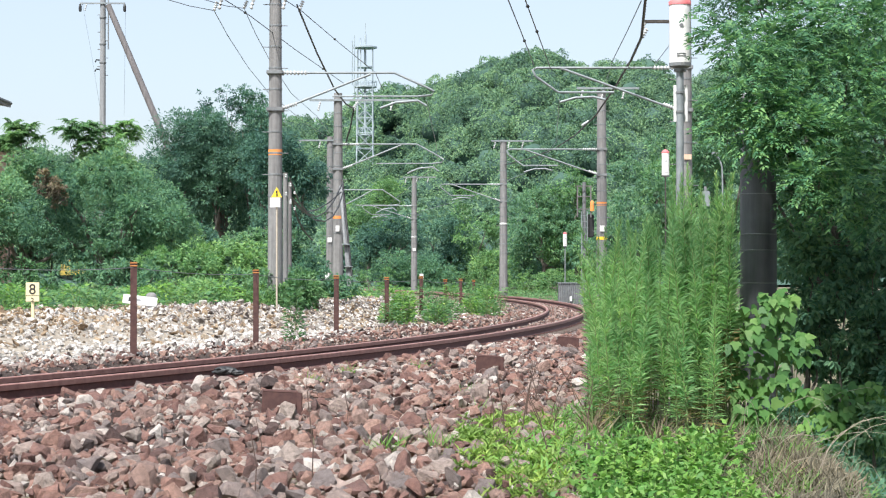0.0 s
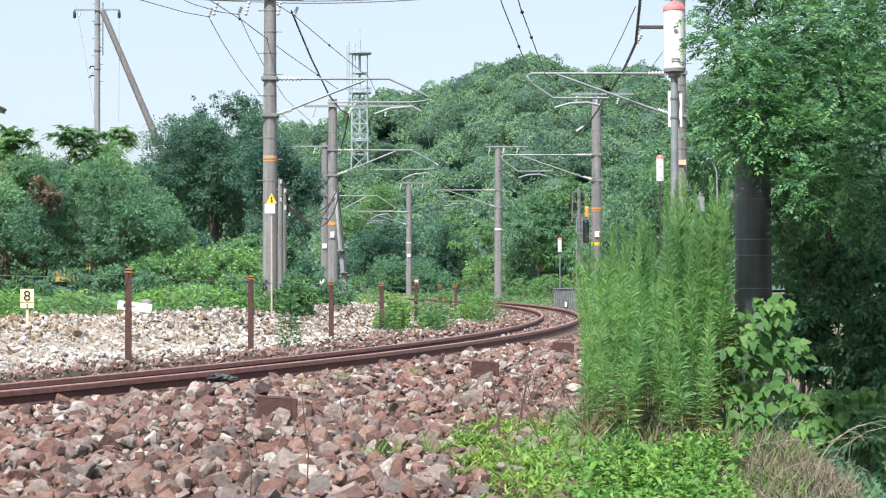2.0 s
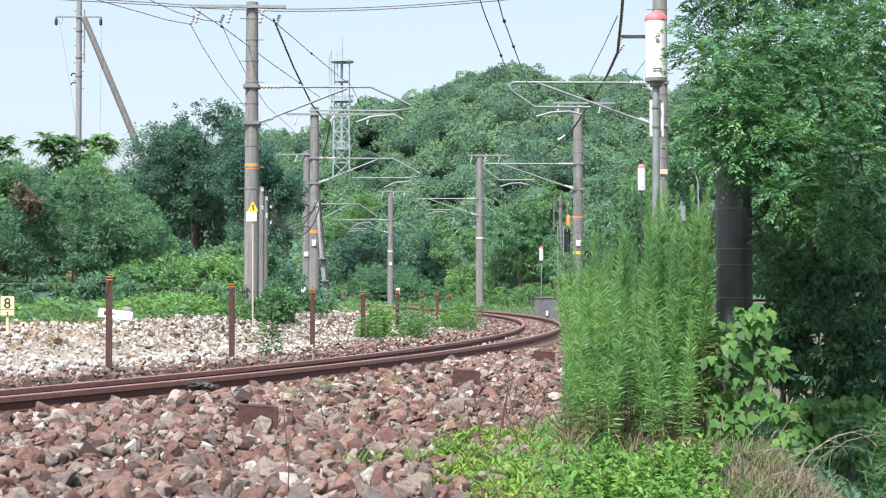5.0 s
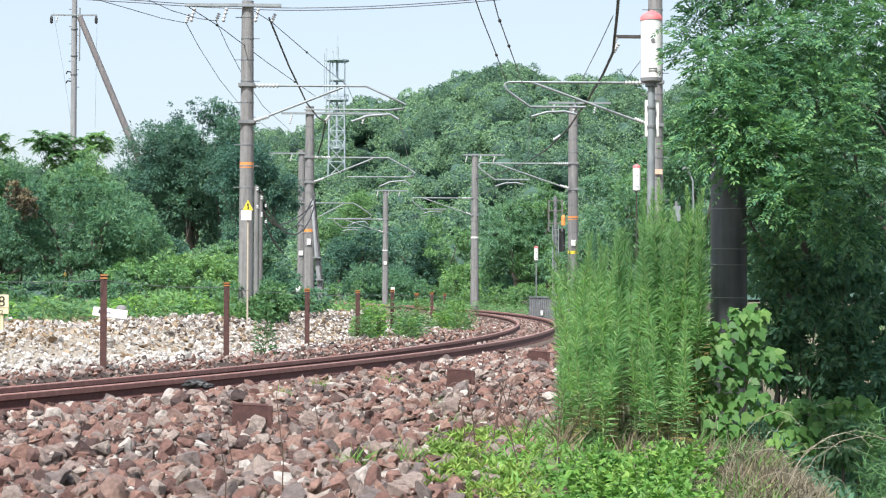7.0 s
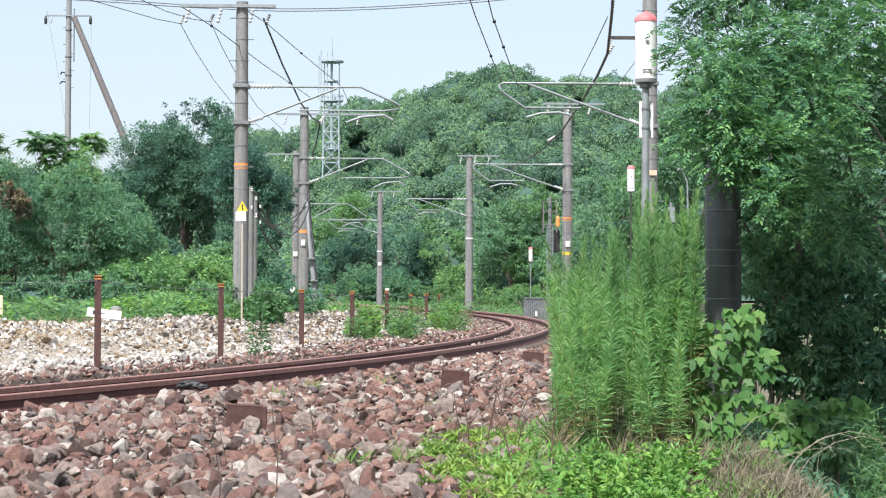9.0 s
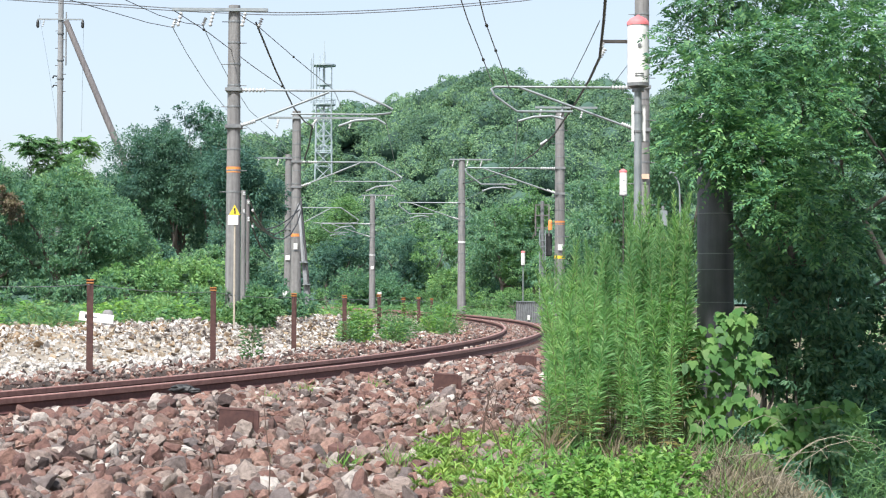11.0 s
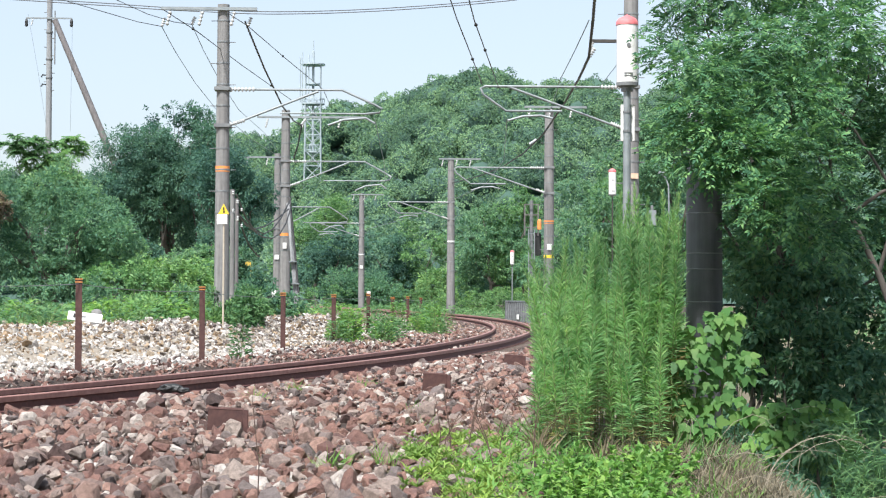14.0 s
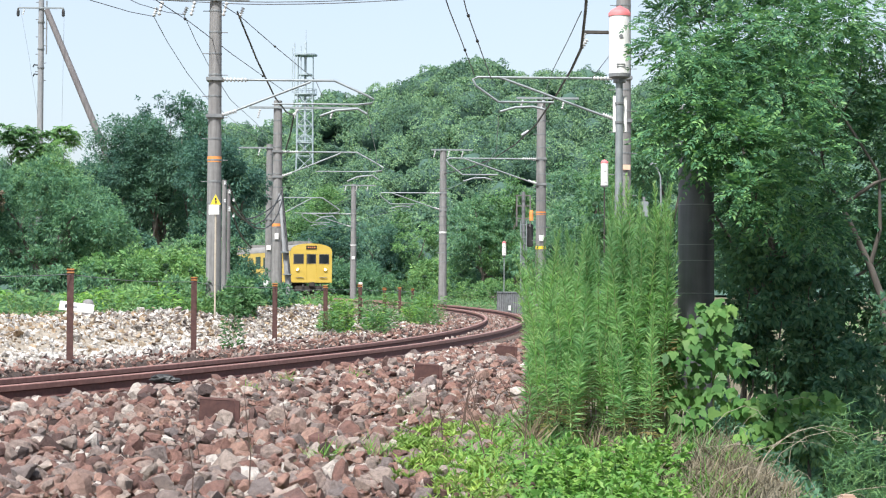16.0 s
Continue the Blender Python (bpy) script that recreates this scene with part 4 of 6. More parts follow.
def build_far_trees():
    # large dark tree beside the first pole
    c = (-8.919, 72, 5.743)
    tree("large dark green broadleaf tree behind the railway", (c[0], c[1], 0), spread(31, 34, (c[0], c[1], c[2] + 0.3), (2.3, 1.8, 2.9), 0.6, 1.15), 190, 0.125, M_LEAF_DARK, 32)
    for k, top in enumerate(((-9.964, 72, 8.414), (-8.919, 72, 8.879), (-7.990, 72, 8.577), (-9.253, 71, 7.857), (-7.306, 71, 7.857), (-10.545, 72, 7.601))):
        tree("slender leafy shoots on a dark tree", (top[0], top[1], 0.0), [(top, (0.42, 0.4, 0.55)), ((top[0] + 0.2, top[1], top[2] - 0.7), (0.5, 0.5, 0.6))], 120, 0.12, M_LEAF_DARK, 330 + 3 * k, radius=0.05, core=0)
    c = (-11.295, 50.6, 3.933)
    tree("patch of withered brown creeper on a thicket", (c[0], c[1] + 0.6, c[2] - 0.5), spread(351, 9, c, (0.6, 0.2, 0.42), 0.16, 0.3), 70, 0.10, M_LEAF_CREEPER, 352, name="creeper", radius=0.012, core=0)
    c = (-10.984, 75, 4.960)
    tree("dark green broadleaf tree in a thicket", (c[0], c[1], 0), spread(33, 22, (c[0] - 0.2, c[1], c[2] - 0.4), (1.8, 1.5, 2.2), 0.6, 1.05), 190, 0.125, M_LEAF_DARK, 34)
    c = (-6.046, 66, 4.734)
    tree("dark green tree behind the catenary pole", (c[0], c[1], 0), spread(35, 18, (c[0], c[1], c[2] - 0.3), (1.3, 1.4, 2.4), 0.6, 1.0), 190, 0.125, M_LEAF_DARK, 36)
    # thicket to the side
    c = (-9.964, 52, 2.831)
    tree("dense rounded thicket of mixed shrubs", (c[0], c[1], 0.3), spread(37, 24, c, (2.2, 1.6, 1.7), 0.6, 1.0), 210, 0.11, M_LEAF_MID, 38, name="bush")
    c = (-13.023, 55, 2.920)
    tree("dense green thicket at the embankment edge", (c[0], c[1], 0.3), spread(39, 18, c, (2.0, 1.5, 1.6), 0.6, 1.0), 200, 0.11, M_LEAF_MID, 40, name="bush")
    c = (-15.506, 55, 3.275)
    tree("tall thicket at the embankment edge", (c[0], c[1], 0.3), spread(41, 14, c, (1.6, 1.5, 1.9), 0.6, 1.0), 190, 0.11, M_LEAF_MID, 42, name="bush")
    for k, (c, n) in enumerate((((-10.922, 57, 4.597), 14), ((-12.761, 57, 4.486), 14), ((-14.232, 57, 4.413), 12), ((-9.819, 57, 3.990), 10))):
        tree("leafy upper growth of a mixed thicket", (c[0], c[1], 0.3), spread(240 + k, n, c, (1.15, 0.9, 0.75), 0.4, 0.65), 210, 0.11, M_LEAF_MID, 250 + 2 * k, name="bush", radius=0.05)
    c = (-9.055, 58, 2.634)
    tree("bright green vine-covered shrub", (c[0], c[1], 0.3), spread(43, 12, c, (1.1, 1.0, 1.0), 0.45, 0.75), 200, 0.11, M_LEAF_LIGHT, 44, name="bush")
    # feathery young trees standing above the thicket
    for k, (a, r) in enumerate((((-12.426, 60, 6.512), 0.72), ((-11.071, 60, 6.396), 0.62), ((-11.768, 60, 5.970), 0.75), ((-14.439, 60, 6.512), 0.65), ((-14.884, 60, 5.970), 0.6))):
        rng = np.random.default_rng(500 + k)
        t = thing("young_tree", "feathery young tree with spreading fronds", "tree")
        trunk_of(t, (a[0] + 0.1, a[1], 0.0), [a, (a[0] - r * 0.5, a[1], a[2] - 0.1), (a[0] + r * 0.5, a[1], a[2] - 0.1)], 0.05, 510 + k)
        fs = []
        for tip in range(14):
            w0, out = rng.uniform(0, 6.283), math.sqrt(rng.uniform(0, 1)) * 1.05 * r
            at = np.array(a) + np.array((math.cos(w0) * out, math.sin(w0) * out, 0.18 - 0.4 * out * out + rng.uniform(-0.55, 0.10)))
            for j in range(17):
                w = rng.uniform(0, 6.283)
                d = np.array((math.cos(w), math.sin(w), 0.0))
                n = 22
                q = np.linspace(0.12, 1, n)
                reach = r * rng.uniform(0.32, 0.68)
                rise, drop = rng.uniform(0.0, 0.34), rng.uniform(0.14, 0.36)
                stem = at + d * (q * reach)[:, None] + np.array((0, 0, 1.0)) * (rise * q - drop * q * q)[:, None]
                side = np.array((-d[1], d[0], 0.0)) * np.where(np.arange(n) % 2, 1, -1)[:, None]
                L = 0.115 * (1.1 - 0.5 * q) * rng.uniform(0.8, 1.2)
                fs.append(leaf_faces(stem, side * 0.9 + d * 0.45 + np.array((0, 0, -0.28)), L, L * 0.5, rng))
        ob = new("crown", quads_mesh("crown", np.concatenate(fs), M_LEAF_LIGHT))
        ob.parent = t
    # wall of bushes beside the line
    for k, (c, rx, rz, mat) in enumerate((((-12.043, 68, 2.096), 1.2, 0.9, M_LEAF_MID), ((-10.305, 66, 2.073), 1.2, 0.9, M_LEAF_MID), ((-9.027, 66, 2.137), 1.2, 0.95, M_LEAF_DARK), ((-7.618, 64, 2.049), 1.2, 0.95, M_LEAF_MID), ((-6.440, 62, 2.086), 1.0, 0.95, M_LEAF_MID), ((-5.381, 60, 1.945), 0.55, 0.8, M_LEAF_MID))):
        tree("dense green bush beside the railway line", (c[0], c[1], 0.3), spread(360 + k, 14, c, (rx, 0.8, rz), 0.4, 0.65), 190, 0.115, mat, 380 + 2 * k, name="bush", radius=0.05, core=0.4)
    # lower shrubs in front
    for k, (c, rx, rz, mat) in enumerate((((-6.586, 44, 1.460), 1.3, 0.6, M_LEAF_LIGHT), ((-5.574, 45, 1.609), 1.2, 0.65, M_LEAF_LIGHT), ((-4.956, 46, 1.319), 0.9, 0.6, M_LEAF_LIGHT), ((-3.902, 48, 1.165), 0.6, 0.5, M_LEAF_MID), ((-8.568, 40, 1.059), 1.2, 0.5, M_LEAF_MID), ((-9.243, 38, 1.009), 1.0, 0.4, M_LEAF_LIGHT), ((-7.327, 41, 1.119), 1.2, 0.5, M_LEAF_MID), ((-5.272, 36, 0.851), 1.2, 0.3, M_LEAF_LIGHT), ((-4.225, 37, 0.898), 1.1, 0.35, M_LEAF_MID), ((-3.035, 42, 0.979), 0.9, 0.45, M_LEAF_MID), ((-5.326, 128, 1.189), 2.8, 0.6, M_LEAF_LIGHT), ((-3.667, 58, 0.613), 0.8, 0.4, M_LEAF_MID), ((3.252, 120, 1.079), 1.8, 0.7, M_LEAF_LIGHT), ((4.817, 114, 1.127), 1.8, 0.7, M_LEAF_LIGHT), ((6.316, 110, 1.098), 1.7, 0.65, M_LEAF_LIGHT), ((7.488, 106, 1.105), 1.5, 0.7, M_LEAF_LIGHT), ((5.435, 108, 0.892), 1.8, 0.4, M_LEAF_LIGHT), ((3.966, 116, 0.862), 1.8, 0.4, M_LEAF_LIGHT), ((6.743, 104, 0.874), 1.6, 0.4, M_LEAF_LIGHT), ((1.124, 134, 1.529), 2.0, 0.8, M_LEAF_MID), ((-3.359, 41, 0.920), 0.4, 0.25, M_LEAF_LIGHT), ((-3.66, 35.9, 0.66), 0.30, 0.12, M_LEAF_LIGHT), ((-2.98, 36.6, 0.95), 0.10, 0.30, M_LEAF_LIGHT), ((-2.95, 43.5, 0.72), 0.4, 0.2, M_LEAF_LIGHT), ((-2.70, 52, 0.45), 0.6, 0.22, M_LEAF_LIGHT), ((-2.35, 55, 0.40), 0.6, 0.20, M_LEAF_MID))):
        tree("low green roadside shrub behind the stones", (c[0], c[1], 0.3), spread(60 + k, 9, c, (rx, 0.8, rz), 0.28, 0.5), 210, 0.105, mat, 80 + k, name="shrub", radius=0.03)
    # trees round the far bend
    # dark leaves on two of them paint the shade of a hollow
    for k, (c, rx, rz, mat) in enumerate((((-6.484, 150, 5.718), 3.4, 4.2, M_LEAF_LIGHT), ((-4.697, 140, 3.617), 3.0, 3.0, M_LEAF_DARK), ((-0.194, 150, 4.266), 3.0, 3.6, M_LEAF_DARK), ((2.226, 150, 4.750), 3.0, 4.0, M_LEAF_LIGHT), ((6.813, 120, 3.673), 3.2, 3.2, M_LEAF_MID), ((9.135, 120, 4.834), 2.6, 3.6, M_LEAF_LIGHT), ((11.923, 110, 4.540), 3.2, 4.0, M_LEAF_MID), ((13.413, 105, 6.425), 3.0, 3.2, M_LEAF_LIGHT), ((3.871, 125, 1.756), 2.2, 1.0, M_LEAF_LIGHT), ((-2.352, 135, 1.357), 3.5, 1.0, M_LEAF_MID), ((13.239, 90, 5.983), 2.6, 4.2, M_LEAF_MID), ((14.981, 90, 6.854), 2.6, 4.6, M_LEAF_MID))):
        tree("leafy green tree beyond the railway curve", (c[0], c[1], 0.2), spread(100 + k, 12, c, (rx, 2.2, rz), rx * 0.32, rx * 0.5), 62, 0.21, mat, 140 + k, radius=0.16)


build_far_trees()


# ---- near plants ----
def build_weeds():
    rng = np.random.default_rng(71)
    stems = []
    for k in range(150):
        y = rng.uniform(14.4, 17.5)
        across = rng.uniform(0, 1.36)
        x = 1.235 + (y - 14.4) * 0.085 + across
        h = rng.uniform(1.3, 1.68) + 0.42 * min(across, 0.9) if rng.random() < 0.68 else rng.uniform(0.75, 1.4)
        stems.append((x, y, h))
    for k in range(20):
        y = rng.uniform(14.6, 17.0)
        stems.append((1.88 + (y - 14.6) * 0.12 + rng.uniform(0, 0.55), y, rng.uniform(1.85, 2.36)))
    for k in range(22):
        stems.append((rng.uniform(1.08, 2.25), rng.uniform(13.7, 14.5), rng.uniform(0.7, 1.35)))
    for x, y, h in stems:
        if x / y > (0.1655 if h > 1.15 else 0.173):
            continue
        b = float(ground_height(x, y)[0])
        plant = thing("tall_weed", "tall goldenrod stem with narrow drooping leaves", "weed", (x, y, b), "tall weeds beside the track")
        lean = rng.normal(0, 0.06, 2) + np.array((-0.05 if x < 1.5 else 0.0, 0))
        Geo().tube([(lean[0] * h * t * t, lean[1] * h * t * t, h * t - 0.1 * (t == 0)) for t in np.linspace(0, 1, 6)], [0.007, 0.0065, 0.0055, 0.0045, 0.0035, 0.002], 5).part("stem", M_STEM, plant)
        n = int(h * 215)
        t = np.sort(rng.uniform(0.10, 1.0, n) ** 0.8)
        a = np.arange(n) * 2.4 + rng.uniform(0, 6)
        up = np.interp(t, [0, 0.4, 0.85, 1.0], [-0.35, 0.35, 1.0, 2.6])
        ax = np.stack([np.cos(a), np.sin(a), up + rng.normal(0, 0.18, n)], 1)
        base = np.stack([lean[0] * h * t * t, lean[1] * h * t * t, h * t], 1)
        L = rng.uniform(0.075, 0.135, n) * np.interp(t, [0, 0.5, 0.85, 1.0], [0.85, 1.1, 0.8, 0.45])
        leaves = leaf_faces(base, ax, L, L * 0.115, rng)
        dry = t < (rng.uniform(0.14, 0.36) if x < 2.2 else rng.uniform(0.2, 0.55))
        for name, sel, mat in (("foliage", ~dry, M_LEAF_WEED), ("withered_foliage", dry & (rng.random(n) < 0.75), M_LEAF_WITHERED)):
            if sel.any():
                ob = new(name, quads_mesh(name, leaves[sel], mat))
                ob.parent = plant
                if mat is M_LEAF_WITHERED:
                    tagged(ob, "withered brownish lower leaves")


build_weeds()


def pinnate_crown(parent, clumps, seed):
    """Layered sprays: each leafstalk bears two rows of leaflets and one at its tip."""
    rng = np.random.default_rng(seed)
    fs = []
    m = 13
    q = np.repeat(np.linspace(0.22, 0.95, 6), 2)
    q = np.append(q, 1.0)
    hand = np.append(np.tile([1.0, -1.0], 6), 0.0)
    for c, r in clumps:
        area = (r[0] * r[1] + r[1] * r[2] + r[0] * r[2]) * 4.2
        p, d = clump(rng, max(12, int(area * 62)), c, [v * 0.74 for v in r], 0.2)
        for a, w in zip(p, d):
            way = w * np.array((1, 1, 0.45)) + rng.normal(0, 0.35, 3) + np.array((0, -0.12, 0.05))
            way = way / np.linalg.norm(way)
            up = np.array((0, -0.2, 1.0)) + rng.normal(0, 0.3, 3)
            side = np.cross(way, up)
            side = side / np.linalg.norm(side)
            nor = np.cross(side, way)
            reach = rng.uniform(0.15, 0.27)
            stem = a + way * (q * reach)[:, None] - np.array((0, 0, 1.0)) * (0.32 * reach * q * q)[:, None]
            ax = side * (hand * 0.85)[:, None] + way * np.where(hand == 0, 1.0, 0.62)[:, None] + np.array((0, 0, -0.22)) + rng.normal(0, 0.12, (m, 3))
            L = rng.uniform(0.045, 0.075, m) * rng.uniform(0.85, 1.15)
            fs.append(leaf_faces(stem, ax, L, L * 0.42, rng, nor + rng.normal(0, 0.22, (m, 3))))
    ob = new("crown", quads_mesh("crown", np.concatenate(fs), M_LEAF_TREE))
    ob.parent = parent
    return ob


def build_near_tree():
    """Tree that fills the outer side of the curve, with its shaded undergrowth."""
    base = (4.664, 19, 0.879)
    t = thing("roadside_tree", "large leafy broadleaf tree overhanging the verge, with unseen shading clumps added", "tree")
    clumps = []
    rng = np.random.default_rng(81)
    for c, r in (((2.996, 18, 3.804), 0.42), ((2.870, 16, 3.062), 0.40), ((2.996, 18, 2.817), 0.32), ((3.488, 17, 3.665), 0.6), ((3.811, 16.5, 3.117), 0.6), ((3.179, 16, 2.649), 0.42), ((3.489, 16, 2.545), 0.45), ((3.902, 16, 2.545), 0.5), ((3.101, 19, 4.219), 0.35), ((4.255, 17, 3.775), 0.6), ((3.597, 17, 2.185), 0.4), ((4.091, 17, 2.130), 0.5), ((4.738, 18, 3.282), 0.7), ((4.970, 18, 2.120), 0.6), ((3.959, 19, 1.860), 0.4), ((4.511, 19, 1.676), 0.5), ((5.028, 18, 4.037), 0.7), ((2.859, 15.8, 2.504), 0.24), ((2.987, 15.8, 2.785), 0.3), ((2.818, 16, 3.371), 0.34), ((3.775, 19, 4.679), 0.7), ((4.695, 19, 4.802), 0.8), ((3.346, 19, 4.556), 0.45), ((3.365, 17.5, 3.396), 0.5), ((3.975, 18.5, 3.337), 0.6), ((4.154, 18.5, 4.053), 0.6), ((3.812, 19.5, 2.315), 0.35), ((4.490, 20, 2.018), 0.6), ((5.071, 20, 1.889), 0.6), ((5.435, 18, 2.991), 0.8), ((5.859, 19, 1.860), 0.8), ((3.251, 15.6, 2.162), 0.26), ((3.603, 15.6, 2.001), 0.3), ((3.915, 15.6, 1.835), 0.28), ((3.458, 15.4, 2.250), 0.3), ((2.80, 16.2, 2.78), 0.38), ((2.90, 16.3, 3.08), 0.34), ((2.98, 16.2, 2.50), 0.26)):
        clumps.append((c, (r, r, r * 0.75)))
    # unseen clumps added overhead, towards the sun, to shade the undergrowth
    for c in ((2.9, 12.3, 4.25), (3.5, 12.4, 4.35), (4.1, 12.6, 4.35), (3.2, 13.2, 4.5), (3.9, 13.4, 4.55), (4.6, 13.3, 4.5), (3.3, 11.9, 4.35), (3.7, 11.5, 4.4), (2.75, 11.8, 4.4), (2.5, 11.0, 4.6), (5.2, 13.4, 4.5), (3.5, 13.8, 4.65), (5.0, 13.9, 4.65)):
        clumps.append((c, (0.92, 0.92, 0.5)))
    trunk_of(t, (base[0], base[1], -0.8), [c for c, r in clumps[:31:2]], 0.05, 82)
    # forked bole and boughs that show through the leaves
    g = Geo()
    g.tube([(5.18, 17.6, -0.9), (5.12, 17.55, 0.5), (5.043, 17.5, 1.19), (4.916, 17.5, 1.535), (4.628, 17.5, 2.131), (4.376, 17.3, 2.487), (4.1, 17.2, 2.9)], [0.05, 0.045, 0.038, 0.033, 0.024, 0.016, 0.008], 9)
    g.tube([(4.916, 17.5, 1.535), (4.99, 17.4, 1.9), (4.95, 17.3, 2.45), (4.6, 17.3, 3.0), (4.273, 17.4, 3.396), (3.908, 17.3, 3.552)], [0.024, 0.019, 0.015, 0.012, 0.010, 0.005], 8)
    g.tube([(4.628, 17.5, 2.131), (4.9, 17.3, 2.35), (5.3, 17.2, 2.5)], [0.024, 0.018, 0.01], 7)
    g.part("bough", M_BARK, t, "pale grey-brown forked bough", smooth=True)
    pinnate_crown(t, clumps, 83)
    # broad-leaved saplings at the foot of the tree
    for k, (c, r) in enumerate((((2.567, 14.6, 0.93), 0.17), ((2.776, 14.7, 1.02), 0.16), ((2.867, 14.8, 1.10), 0.13), ((2.526, 14.5, 0.70), 0.17), ((2.93, 14.6, 0.73), 0.15), ((2.70, 14.5, 0.50), 0.13), ((3.188, 14.2, 0.26), 0.20), ((3.074, 14.1, 0.07), 0.17), ((3.56, 14.2, 0.28), 0.20), ((3.62, 14.1, 0.10), 0.19), ((2.953, 14.4, 0.36), 0.13), ((3.36, 14.3, 0.10), 0.18), ((2.48, 14.6, 0.42), 0.15), ((2.56, 14.4, 0.18), 0.15))):
        hang = np.random.default_rng(700 + k)
        b = thing("sapling", "bright broad-leaved sapling with lobed hanging leaves", "sapling")
        foot = (c[0] + hang.normal(0, 0.1), c[1] + 0.1, float(ground_height(c[0], c[1])[0]))
        trunk_of(b, foot, [c, (c[0] - r * 0.6, c[1], c[2]), (c[0] + r * 0.6, c[1], c[2] + r * 0.3)], 0.007, 90 + k, M_STEM)
        n = int(52 * (r / 0.18) ** 2)
        pts, d = clump(hang, n, c, (r * 1.1, r * 0.8, r * 1.05), 0.3)
        ax = d * 0.5 + hang.normal(0, 0.22, (n, 3)) + np.array((0, -0.3, -0.8))
        L = hang.uniform(0.055, 0.122, n)
        ob = new("crown", quads_mesh("crown", leaf_faces(pts, ax, L, L * 0.86, hang, np.array((0, -0.85, 0.6)) + hang.normal(0, 0.35, (n, 3)), "lobed"), M_LEAF_SAPLING, 12))
        ob.parent = b
    # shaded shrubs behind them
    for k, (c, r) in enumerate((((3.437, 14, 0.141), 0.28), ((3.983, 18, 0.901), 0.6), ((4.506, 18, 0.901), 0.7), ((3.898, 19, 1.124), 0.5), ((4.157, 18, 0.320), 0.6), ((4.420, 17, 0.265), 0.6), ((4.738, 18, 1.424), 0.7), ((5.203, 18, 0.901), 0.8), ((3.412, 16.5, 1.626), 0.34), ((3.686, 16.3, 1.359), 0.4), ((4.054, 16.3, 1.412), 0.45), ((3.518, 16.5, 1.041), 0.35), ((3.949, 16.3, 0.939), 0.4), ((4.263, 16, 0.739), 0.45), ((3.768, 16.2, 0.523), 0.36), ((4.032, 15.8, 0.287), 0.4), ((3.459, 16.6, 0.611), 0.3), ((4.521, 16, 0.223), 0.6), ((3.728, 13.5, -0.044), 0.35), ((4.137, 14, -0.184), 0.45), ((4.361, 20, 1.437), 0.7), ((4.755, 19.5, 0.490), 0.7), ((3.959, 19, 0.634), 0.5), ((3.705, 16.5, -0.024), 0.45), ((3.930, 15.5, -0.143), 0.45), ((4.173, 21, 1.715), 0.7), ((5.243, 17, 0.485), 0.8))):
        b = thing("shrub", "broad-leaved green shrub in the tree's shade", "shrub")
        trunk_of(b, (c[0], c[1], float(ground_height(c[0], c[1])[0])), [c], 0.02, 120 + k)
        crown_of(b, spread(200 + k, 5, c, (r * 0.6, r * 0.6, r * 0.7), r * 0.35, r * 0.6), 360, 0.075, M_LEAF_MID, 95 + k, aspect=0.5, droop=0.5, core=0)


build_near_tree()


